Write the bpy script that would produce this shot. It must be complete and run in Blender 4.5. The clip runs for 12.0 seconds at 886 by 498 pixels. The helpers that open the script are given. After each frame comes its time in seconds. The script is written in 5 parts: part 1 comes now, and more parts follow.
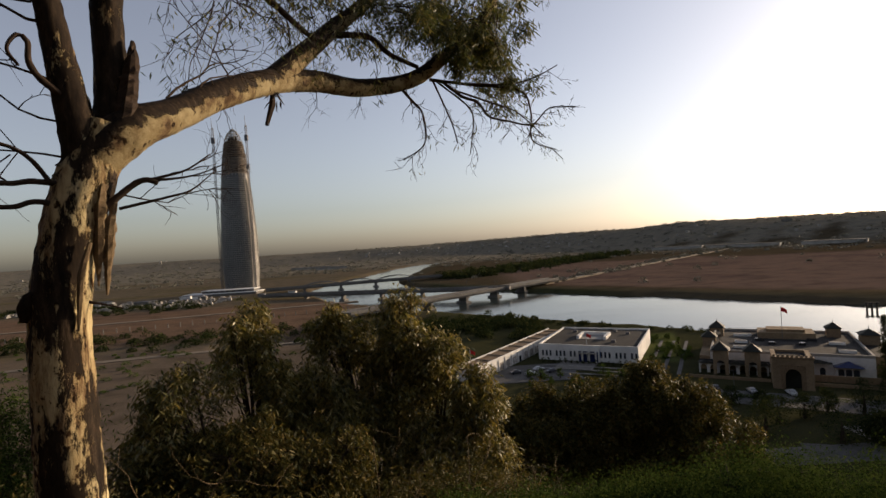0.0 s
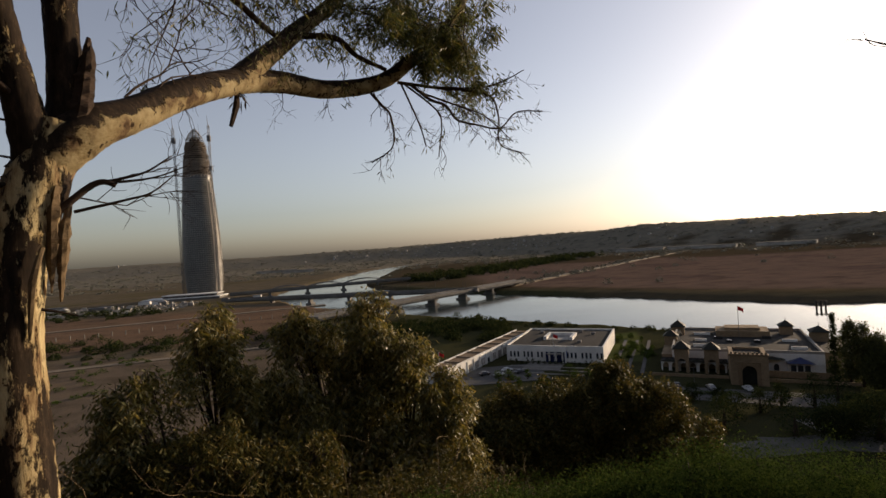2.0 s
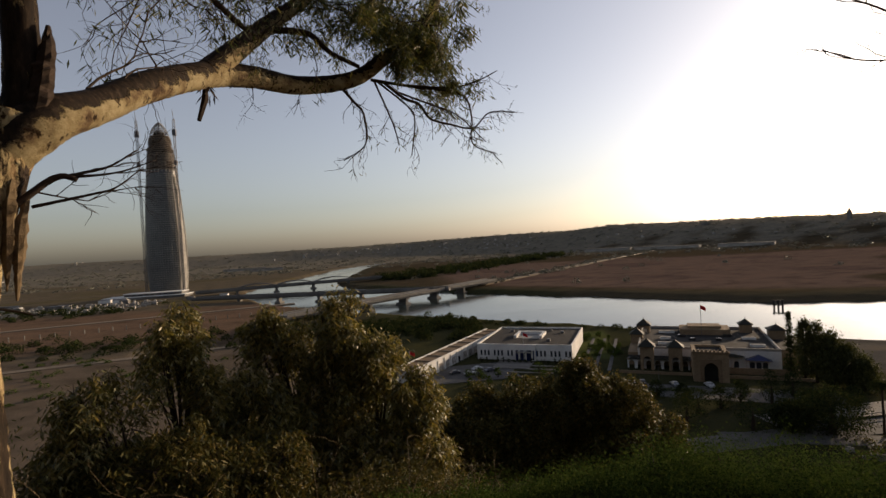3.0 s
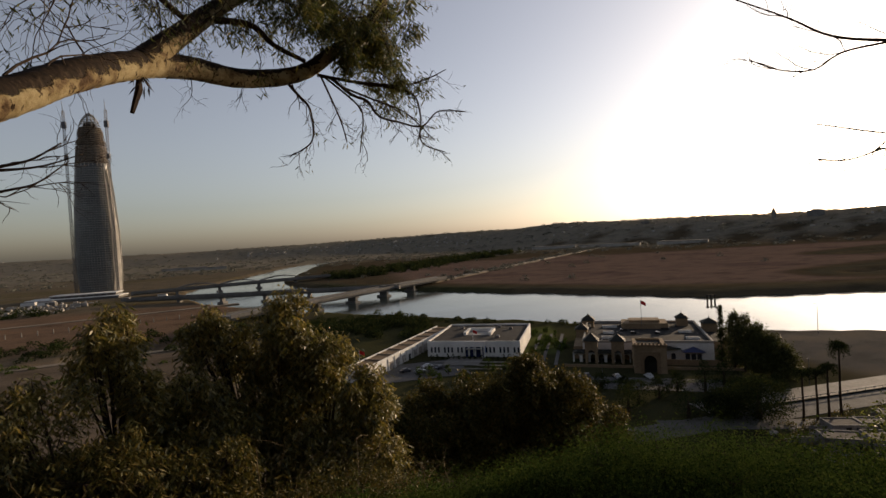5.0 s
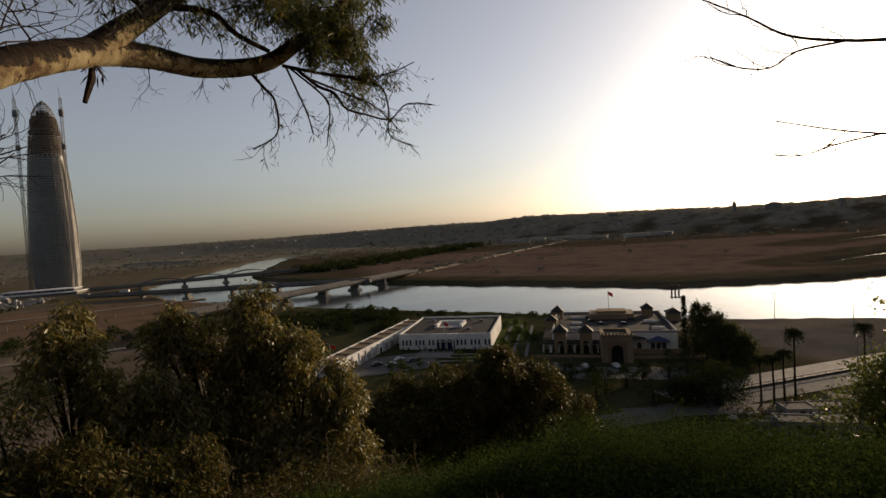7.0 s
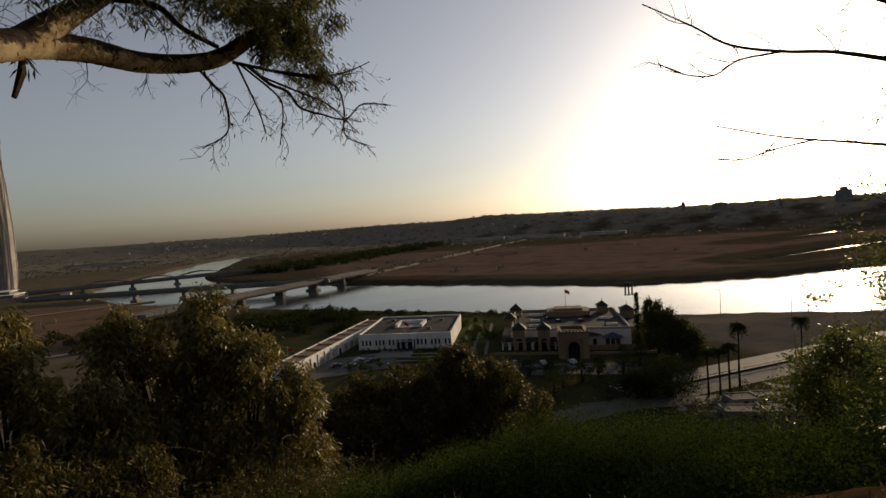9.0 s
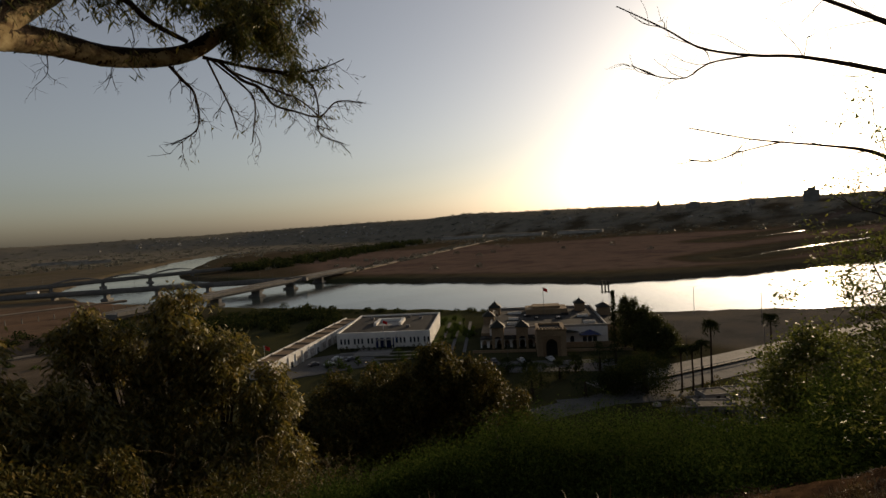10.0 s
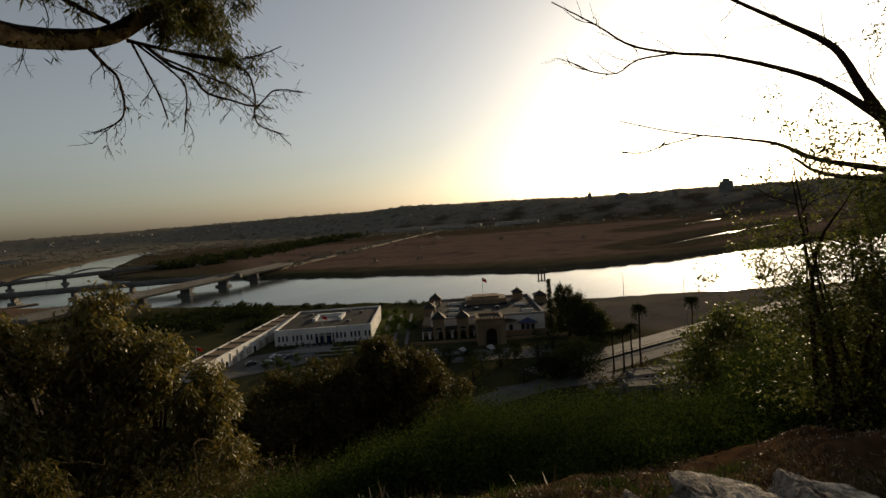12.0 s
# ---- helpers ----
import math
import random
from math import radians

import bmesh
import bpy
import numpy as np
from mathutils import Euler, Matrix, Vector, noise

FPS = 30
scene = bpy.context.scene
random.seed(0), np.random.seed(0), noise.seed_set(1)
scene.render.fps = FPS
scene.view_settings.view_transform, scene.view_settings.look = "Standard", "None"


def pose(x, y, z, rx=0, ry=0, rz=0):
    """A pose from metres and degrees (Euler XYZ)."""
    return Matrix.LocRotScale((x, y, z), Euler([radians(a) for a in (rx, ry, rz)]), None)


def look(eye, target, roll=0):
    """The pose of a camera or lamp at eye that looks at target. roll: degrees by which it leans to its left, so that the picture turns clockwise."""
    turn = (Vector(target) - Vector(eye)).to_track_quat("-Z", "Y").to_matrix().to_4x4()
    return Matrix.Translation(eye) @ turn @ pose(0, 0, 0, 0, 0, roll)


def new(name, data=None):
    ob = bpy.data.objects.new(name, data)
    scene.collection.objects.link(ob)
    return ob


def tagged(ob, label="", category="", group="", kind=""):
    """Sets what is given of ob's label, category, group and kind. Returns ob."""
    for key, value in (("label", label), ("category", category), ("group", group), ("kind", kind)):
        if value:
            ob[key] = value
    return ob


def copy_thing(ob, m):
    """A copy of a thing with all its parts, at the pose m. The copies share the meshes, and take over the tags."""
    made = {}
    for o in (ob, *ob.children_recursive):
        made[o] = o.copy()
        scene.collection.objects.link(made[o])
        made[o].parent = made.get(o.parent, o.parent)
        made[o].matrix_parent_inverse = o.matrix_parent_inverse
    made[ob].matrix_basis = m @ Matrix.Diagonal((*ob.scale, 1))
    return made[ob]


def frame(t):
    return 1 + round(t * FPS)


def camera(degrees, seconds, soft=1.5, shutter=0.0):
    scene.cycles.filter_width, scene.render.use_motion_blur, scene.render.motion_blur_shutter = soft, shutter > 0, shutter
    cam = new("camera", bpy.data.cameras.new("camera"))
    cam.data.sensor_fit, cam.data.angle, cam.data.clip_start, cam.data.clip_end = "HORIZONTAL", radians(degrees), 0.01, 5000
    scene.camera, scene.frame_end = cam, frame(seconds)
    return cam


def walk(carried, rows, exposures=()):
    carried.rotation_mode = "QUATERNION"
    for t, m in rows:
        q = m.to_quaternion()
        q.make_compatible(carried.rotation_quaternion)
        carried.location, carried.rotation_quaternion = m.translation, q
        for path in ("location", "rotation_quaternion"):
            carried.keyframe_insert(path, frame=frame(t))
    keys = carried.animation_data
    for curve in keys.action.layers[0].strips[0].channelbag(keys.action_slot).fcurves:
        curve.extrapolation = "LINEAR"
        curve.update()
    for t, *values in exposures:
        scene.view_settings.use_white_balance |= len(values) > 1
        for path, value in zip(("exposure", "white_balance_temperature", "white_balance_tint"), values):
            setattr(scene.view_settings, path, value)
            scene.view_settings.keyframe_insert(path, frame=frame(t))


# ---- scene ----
EXPOSURES = [(0.0, 0.76, 7300, 18), (3.0, 0.6, 7400, 18), (6.5, 0.36, 7500, 17), (9.5, 0.1, 7700, 15), (12.0, 0.02, 7900, 11)]
cam = camera(81.81, 12.0)
PATH = [
    (0, pose(-0.000, 0, 52.000, 89.579, 3.600, -0.026)),
    (0.5, pose(0.000, 0, 52.003, 89.873, 3.679, -0.588)),
    (1, pose(0.000, 0, 52.001, 89.830, 3.727, -1.730)),
    (1.5, pose(-0.001, 0, 52.004, 89.754, 3.788, -2.688)),
    (2, pose(-0.004, 0, 52.004, 89.631, 3.802, -3.581)),
    (2.5, pose(-0.009, 0, 52.007, 89.399, 3.590, -5.334)),
    (3, pose(-0.013, 0, 52.007, 89.304, 3.370, -6.772)),
    (5, pose(-0.002, 0, 52.011, 88.744, 3.401, -12.370)),
    (5.5, pose(0.006, 0, 52.014, 88.465, 3.422, -13.336)),
    (6, pose(0.007, 0, 52.015, 88.018, 3.472, -13.981)),
    (6.5, pose(0.011, 0, 52.017, 87.918, 3.508, -14.539)),
    (7, pose(0.022, 0, 52.018, 87.759, 3.556, -15.624)),
    (9, pose(0.055, 0, 52.037, 87.402, 3.606, -20.125)),
    (9.5, pose(0.076, 0, 52.043, 87.271, 3.589, -21.576)),
    (10, pose(0.098, 0, 52.046, 87.051, 3.421, -22.457)),
    (10.5, pose(0.072, 0, 52.047, 86.704, 3.824, -23.982)),
    (11, pose(0.042, 0, 52.044, 86.156, 4.059, -26.625)),
    (11.5, pose(0.031, 0, 52.040, 85.803, 4.020, -28.403)),
    (12, pose(0.038, 0, 52.037, 85.753, 4.068, -29.278)),
]
walk(cam, PATH, EXPOSURES)

# ---- world and sun ----
SUN_AZ, SUN_EL = radians(58.5), radians(10.0)
world = bpy.data.worlds.new("sky")
world.use_nodes = True
scene.world = world
wn = world.node_tree.nodes
sky = wn.new("ShaderNodeTexSky")
sky.sky_type, sky.sun_disc = "NISHITA", False
sky.sun_elevation, sky.sun_rotation = SUN_EL, SUN_AZ
sky.altitude, sky.air_density, sky.dust_density, sky.ozone_density = 50, 1.0, 1.7, 3.4
wn["Background"].inputs["Strength"].default_value = 0.12
haze = wn.new("ShaderNodeHueSaturation")
haze.inputs["Saturation"].default_value = 0.6
world.node_tree.links.new(sky.outputs[0], haze.inputs["Color"])
world.node_tree.links.new(haze.outputs[0], wn["Background"].inputs["Color"])
sun = new("sun", bpy.data.lights.new("sun", "SUN"))
sun.data.energy, sun.data.angle, sun.data.color = 3.4, radians(0.6), (1.0, 0.83, 0.6)
sun.matrix_world = look((math.sin(SUN_AZ) * math.cos(SUN_EL) * 60, math.cos(SUN_AZ) * math.cos(SUN_EL) * 60, 52 + math.sin(SUN_EL) * 60), (0, 0, 52))

rng = np.random.default_rng(7)


# ---- materials ----
def nodes_of(name):
    m = bpy.data.materials.new(name)
    m.use_nodes = True
    return m, m.node_tree.nodes, m.node_tree.links, m.node_tree.nodes["Principled BSDF"]


def mix_color(n, l, a, b, fac, mode="MIX"):
    mx = n.new("ShaderNodeMix")
    mx.data_type, mx.blend_type = "RGBA", mode
    for sock, v in ((mx.inputs[0], fac), (mx.inputs[6], a), (mx.inputs[7], b)):
        if hasattr(v, "links") or hasattr(v, "is_linked"):
            l.new(v, sock)
        else:
            sock.default_value = v if not isinstance(v, tuple) else (*v, 1)
    return mx.outputs[2]


def noise_out(n, l, scale, detail=5, stretch=None, rough=0.6):
    tc = n.new("ShaderNodeTexCoord")
    nz = n.new("ShaderNodeTexNoise")
    nz.inputs["Scale"].default_value, nz.inputs["Detail"].default_value, nz.inputs["Roughness"].default_value = scale, detail, rough
    out = tc.outputs["Object"]
    if stretch:
        mp = n.new("ShaderNodeMapping")
        mp.inputs["Scale"].default_value = stretch
        l.new(out, mp.inputs["Vector"])
        out = mp.outputs[0]
    l.new(out, nz.inputs["Vector"])
    return nz.outputs["Fac"]


def ramp(n, l, fac, *stops):
    r = n.new("ShaderNodeValToRGB")
    while len(r.color_ramp.elements) < len(stops):
        r.color_ramp.elements.new(0.5)
    for e, (p, c) in zip(r.color_ramp.elements, stops):
        e.position, e.color = p, (*c, 1)
    l.new(fac, r.inputs[0])
    return r.outputs[0]


def bump(n, l, b, height, strength, dist):
    bp = n.new("ShaderNodeBump")
    bp.inputs["Strength"].default_value, bp.inputs["Distance"].default_value = strength, dist
    l.new(height, bp.inputs["Height"])
    l.new(bp.outputs[0], b.inputs["Normal"])


def surface(name, color, rough=0.8, scale=2.0, vary=0.35, coarse=0.2, relief=0.3, dist=0.02, metal=0.0, dark=None):
    """A worn plain surface: colour with fine grain and large stains."""
    m, n, l, b = nodes_of(name)
    lo = dark or tuple(c * (1 - vary) for c in color)
    hi = tuple(min(1, c * (1 + vary * 0.5)) for c in color)
    fine = ramp(n, l, noise_out(n, l, scale), (0.3, lo), (0.7, hi))
    big = ramp(n, l, noise_out(n, l, scale * 0.08 + 0.02, 3), (0.35, (1 - coarse,) * 3), (0.65, (1.0, 1.0, 1.0)))
    l.new(mix_color(n, l, fine, big, 1.0, "MULTIPLY"), b.inputs["Base Color"])
    b.inputs["Roughness"].default_value, b.inputs["Metallic"].default_value = rough, metal
    b.inputs["Specular IOR Level"].default_value = 0.5 if rough < 0.6 else 0.12
    bump(n, l, b, noise_out(n, l, scale * 3), relief, dist)
    return m


def leaf_material(name, dark, light, warm, translucent=0.35, gloss=0.3):
    m, n, l, b = nodes_of(name)
    geo = n.new("ShaderNodeNewGeometry")
    col = ramp(n, l, geo.outputs["Random Per Island"], (0.0, dark), (0.55, light), (1.0, warm))
    l.new(col, b.inputs["Base Color"])
    b.inputs["Roughness"].default_value = 0.48
    b.inputs["Specular IOR Level"].default_value = gloss
    tr = n.new("ShaderNodeBsdfTranslucent")
    l.new(mix_color(n, l, col, (1.0, 0.95, 0.5), 0.35, "MULTIPLY"), tr.inputs["Color"])
    mx = n.new("ShaderNodeMixShader")
    mx.inputs[0].default_value = translucent
    l.new(b.outputs[0], mx.inputs[1])
    l.new(tr.outputs[0], mx.inputs[2])
    l.new(mx.outputs[0], n["Material Output"].inputs["Surface"])
    return m


def ground_material():
    m, n, l, b = nodes_of("land")
    at = n.new("ShaderNodeAttribute")
    at.attribute_name = "cover"
    fine = ramp(n, l, noise_out(n, l, 3.0, 8), (0.25, (0.45, 0.45, 0.45)), (0.75, (1.35, 1.3, 1.25)))
    patch = ramp(n, l, noise_out(n, l, 0.035, 8, (1, 1.6, 1), 0.7), (0.3, (0.55, 0.55, 0.5)), (0.5, (1.0, 1.0, 1.0)), (0.7, (1.25, 1.15, 1.0)))
    c = mix_color(n, l, at.outputs["Color"], fine, 1.0, "MULTIPLY")
    l.new(mix_color(n, l, c, patch, 1.0, "MULTIPLY"), b.inputs["Base Color"])
    b.inputs["Roughness"].default_value = 0.95
    b.inputs["Specular IOR Level"].default_value = 0.0
    bump(n, l, b, noise_out(n, l, 6.0, 10, None, 0.75), 0.8, 0.06)
    return m


def water_material():
    m, n, l, b = nodes_of("river_water")
    b.inputs["Base Color"].default_value = (0.03, 0.04, 0.04, 1)
    l.new(ramp(n, l, noise_out(n, l, 0.012, 5, (0.5, 2.0, 1)), (0.35, (0.06,) * 3), (0.65, (0.16,) * 3)), b.inputs["Roughness"])
    b.inputs["IOR"].default_value = 1.33
    bump(n, l, b, noise_out(n, l, 0.6, 4, (1, 1.5, 1)), 0.12, 0.1)
    return m


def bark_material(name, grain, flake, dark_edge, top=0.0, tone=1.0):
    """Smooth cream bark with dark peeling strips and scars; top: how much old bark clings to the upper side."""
    m, n, l, b = nodes_of(name)
    strip = noise_out(n, l, 5.0, 10, grain, 0.7)
    scar = noise_out(n, l, 26.0, 4, (1, 1, 0.6))
    old = noise_out(n, l, 5.2, 12, flake, 0.76)
    base = ramp(n, l, strip, (0.36, (0.09, 0.055, 0.032)), (0.42, (0.2, 0.14, 0.085)), (0.47, (0.3, 0.235, 0.14)), (0.56, (0.43, 0.36, 0.23)), (0.72, (0.5, 0.45, 0.31)))
    spot = ramp(n, l, scar, (0.37, (0.12, 0.08, 0.055)), (0.41, (1.0, 1.0, 1.0)))
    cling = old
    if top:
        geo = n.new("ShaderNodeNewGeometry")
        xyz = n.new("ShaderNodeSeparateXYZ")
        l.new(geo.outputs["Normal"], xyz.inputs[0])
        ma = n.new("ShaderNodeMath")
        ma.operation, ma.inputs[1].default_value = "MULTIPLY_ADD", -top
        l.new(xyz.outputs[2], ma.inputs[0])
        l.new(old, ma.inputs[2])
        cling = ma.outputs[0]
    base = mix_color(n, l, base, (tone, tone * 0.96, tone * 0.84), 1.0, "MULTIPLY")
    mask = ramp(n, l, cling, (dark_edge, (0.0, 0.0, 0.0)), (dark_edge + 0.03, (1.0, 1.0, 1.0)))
    crust = ramp(n, l, noise_out(n, l, 16.0, 8, (2.2, 2.2, 0.5), 0.7), (0.35, (0.007, 0.005, 0.004)), (0.55, (0.025, 0.017, 0.011)), (0.75, (0.07, 0.048, 0.032)))
    c = mix_color(n, l, base, spot, 1.0, "MULTIPLY")
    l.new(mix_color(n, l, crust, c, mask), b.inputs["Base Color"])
    b.inputs["Roughness"].default_value = 0.75
    b.inputs["Specular IOR Level"].default_value = 0.06
    bump(n, l, b, mix_color(n, l, crust, old, mask), 1.0, 0.03)
    return m


LAND, WATER = ground_material(), water_material()
BARK = bark_material("eucalyptus_bark", (2.8, 2.8, 0.5), (1.5, 1.5, 0.45), 0.468, 0.0, 1.15)
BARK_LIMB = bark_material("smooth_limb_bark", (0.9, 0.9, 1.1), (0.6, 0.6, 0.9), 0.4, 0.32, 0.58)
BARK_OLD = bark_material("old_dark_bark", (2.8, 2.8, 0.55), (1.5, 1.5, 0.6), 0.58)
TWIG = surface("dark_twig_bark", (0.045, 0.03, 0.021), 0.85, 30, 0.5, 0.2, 0.5, 0.004)
DRYSTEM = surface("dry_stem", (0.15, 0.105, 0.06), 0.85, 20, 0.4)
LEAF_GUM = leaf_material("gum_leaf", (0.03, 0.04, 0.014), (0.075, 0.088, 0.026), (0.16, 0.135, 0.04), 0.4)
LEAF_BROWN = leaf_material("dry_gum_leaf", (0.045, 0.05, 0.014), (0.16, 0.138, 0.034), (0.26, 0.19, 0.055), 0.38, 0.5)
LEAF_GREEN = leaf_material("shrub_leaf", (0.014, 0.027, 0.007), (0.052, 0.082, 0.019), (0.092, 0.115, 0.03), 0.2, 0.0)
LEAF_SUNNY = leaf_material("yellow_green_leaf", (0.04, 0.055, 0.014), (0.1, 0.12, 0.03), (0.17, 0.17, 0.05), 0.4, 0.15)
LEAF_DARK = leaf_material("dark_leaf", (0.012, 0.02, 0.009), (0.028, 0.038, 0.014), (0.06, 0.06, 0.022), 0.2, 0.0)
# Far foliage is lightened and greyed; its colour carries the haze of distance.
LEAF_FAR = leaf_material("hazy_far_leaf", (0.1, 0.1, 0.08), (0.14, 0.134, 0.108), (0.17, 0.155, 0.125), 0.1, 0.02)
LEAF_WEEP = leaf_material("weeping_leaf", (0.022, 0.028, 0.01), (0.05, 0.056, 0.018), (0.085, 0.085, 0.026), 0.35, 0.1)
LEAF_OLIVE = leaf_material("olive_leaf", (0.022, 0.025, 0.008), (0.072, 0.066, 0.019), (0.14, 0.1, 0.03), 0.32, 0.08)
LITTER = leaf_material("dead_leaf", (0.1, 0.07, 0.045), (0.22, 0.17, 0.11), (0.36, 0.3, 0.22), 0.1, 0.4)
GRASS_DRY = leaf_material("dry_grass", (0.045, 0.03, 0.014), (0.09, 0.062, 0.03), (0.18, 0.13, 0.065), 0.2)
PALE = surface("weathered_plaster", (0.32, 0.3, 0.27), 0.85, 1.0, 0.2, 0.3)
WHITE = surface("white_render", (0.64, 0.63, 0.6), 0.8, 1.5, 0.12, 0.2)
ROOF = surface("grey_flat_roof", (0.036, 0.034, 0.032), 0.95, 0.8, 0.3, 0.35)
SAND = surface("ochre_stone", (0.25, 0.175, 0.105), 0.85, 1.5, 0.25, 0.25)
TILE = surface("dark_roof_tile", (0.035, 0.035, 0.028), 0.7, 3.0, 0.4)
GLASS_DARK = surface("dark_window_glass", (0.03, 0.035, 0.045), 0.12, 1.0, 0.2)
CONCRETE = surface("bridge_concrete", (0.17, 0.162, 0.15), 0.85, 0.6, 0.25, 0.3)
ASPHALT = surface("asphalt", (0.1, 0.098, 0.095), 0.9, 2.0, 0.3, 0.3)
PAVING = surface("pale_paving", (0.2, 0.185, 0.165), 0.85, 1.0, 0.25, 0.3)
FACADE = surface("tower_glass", (0.085, 0.09, 0.092), 0.35, 0.12, 0.4, 0.3)
FIN = surface("tower_metal", (0.21, 0.205, 0.19), 0.6, 0.3, 0.25)
DECK = surface("tower_floor_edge", (0.24, 0.2, 0.16), 0.85, 0.3, 0.3)
# Concrete coloured darker: the shade inside the open floors is in the colour.
UNLIT_CORE = surface("unlit_concrete_core", (0.07, 0.06, 0.05), 0.9, 0.3, 0.3)
STEEL = surface("grey_steel", (0.12, 0.12, 0.125), 0.6, 2.0, 0.2, metal=0.1)
SLAB = surface("raw_floor_slab", (0.2, 0.16, 0.115), 0.85, 0.4, 0.3)
BLUE_GLASS = surface("blue_tinted_glass", (0.02, 0.03, 0.1), 0.15, 1.0, 0.2)
# Pale wall panel with random darker blotches.
BLOTCHY = surface("blotchy_render", (0.5, 0.47, 0.43), 0.85, 0.9, 0.6, 0.5, dark=(0.16, 0.13, 0.12))
CARVED = surface("carved_stone", (0.2, 0.135, 0.08), 0.85, 3.5, 0.4, 0.2)
SHACK = surface("stained_whitewash", (0.24, 0.225, 0.21), 0.9, 0.8, 0.5, 0.45)
SHACK_ROOF = surface("weathered_shack_roof", (0.1, 0.09, 0.082), 0.9, 0.7, 0.5, 0.4)
RED = surface("red_cloth", (0.55, 0.03, 0.03), 0.8, 1.0, 0.15)
ROCK = surface("pale_rock", (0.55, 0.5, 0.43), 0.9, 11.0, 0.5, 0.5, 1.0, 0.05, dark=(0.07, 0.055, 0.045))
TYRE = surface("tyre_rubber", (0.02, 0.02, 0.02), 0.8, 5.0)
HULL = surface("mud_pile_timber", (0.06, 0.05, 0.04), 0.85, 2.0)


# ---- mesh helpers ----
class Geo:
    """Vertices and faces of one mesh, gathered piece by piece."""

    def __init__(self):
        self.v, self.f, self.n = [], [], 0

    def add(self, verts, faces):
        self.v.append(np.asarray(verts, float).reshape(-1, 3))
        self.f.extend((faces + self.n).tolist() if isinstance(faces, np.ndarray) else [[i + self.n for i in q] for q in faces])
        self.n += len(self.v[-1])

    def mesh(self, name, material, smooth=False):
        me = bpy.data.meshes.new(name)
        me.from_pydata(np.concatenate(self.v).tolist() if self.v else [], [], self.f)
        me.materials.append(material)
        if smooth:
            me.polygons.foreach_set("use_smooth", [True] * len(me.polygons))
        me.update()
        return me

    def box(self, x0, y0, z0, x1, y1, z1, turn=0.0, about=(0, 0)):
        c, s = math.cos(turn), math.sin(turn)
        p = [(x, y, z) for z in (z0, z1) for x, y in ((x0, y0), (x1, y0), (x1, y1), (x0, y1))]
        p = [(about[0] + c * x - s * y, about[1] + s * x + c * y, z) for x, y, z in p]
        self.add(p, [(0, 3, 2, 1), (4, 5, 6, 7), (0, 1, 5, 4), (1, 2, 6, 5), (2, 3, 7, 6), (3, 0, 4, 7)])
        return self

    def tube(self, pts, radii, sides=8, step=None, wobble=0.0):
        pts, radii = spline(pts, radii, step)
        n = len(pts)
        d = np.gradient(pts, axis=0)
        d /= np.linalg.norm(d, axis=1, keepdims=True) + 1e-9
        ref = np.array([0.31, 0.22, 0.93]) if abs(d[:, 2]).mean() < 0.8 else np.array([0.9, 0.4, 0.1])
        a = np.cross(d, ref)
        a /= np.linalg.norm(a, axis=1, keepdims=True)
        b = np.cross(d, a)
        th = np.arange(sides) * 2 * math.pi / sides
        r = radii[:, None] * (1 + wobble * np.cumsum(rng.normal(0, 0.25, (n, sides)), 0).clip(-1, 1) * 0.5 + wobble * rng.normal(0, 0.3, (n, sides)))
        v = pts[:, None] + r[..., None] * (np.cos(th)[None, :, None] * a[:, None] + np.sin(th)[None, :, None] * b[:, None])
        i, j = np.meshgrid(np.arange(n - 1), np.arange(sides), indexing="ij")
        k = (j + 1) % sides
        f = np.stack([i * sides + j, i * sides + k, (i + 1) * sides + k, (i + 1) * sides + j], -1).reshape(-1, 4)
        self.add(v.reshape(-1, 3), f)
        self.f.append([self.n - n * sides + q for q in range(sides)][::-1])
        self.f.append([self.n - sides + q for q in range(sides)])
        return self

    def leaves(self, centres, length, width, droop=0.6, spread=None):
        """Pointed folded blades at the centres; droop 1 hangs straight down, -1 stands up."""
        c = np.asarray(centres, float)
        n = len(c)
        d = rng.normal(size=(n, 3))
        d /= np.linalg.norm(d, axis=1, keepdims=True)
        d[:, 2] = d[:, 2] * (1 - abs(droop)) - droop
        d /= np.linalg.norm(d, axis=1, keepdims=True) + 1e-9
        s = np.cross(d, rng.normal(size=(n, 3)))
        s /= np.linalg.norm(s, axis=1, keepdims=True) + 1e-9
        nrm = np.cross(d, s)
        L = (length * rng.uniform(0.6, 1.3, n))[:, None]
        W = (width * rng.uniform(0.7, 1.3, n))[:, None]
        v = np.stack([c, c + d * L * 0.45 + s * W / 2 + nrm * W * 0.15, c + d * L + nrm * L * 0.12, c + d * L * 0.45 - s * W / 2 + nrm * W * 0.15], 1)
        q = np.arange(n)[:, None] * 4
        self.add(v.reshape(-1, 3), np.concatenate([q + [0, 1, 2], q + [0, 2, 3]], 0) if n else [])
        return self


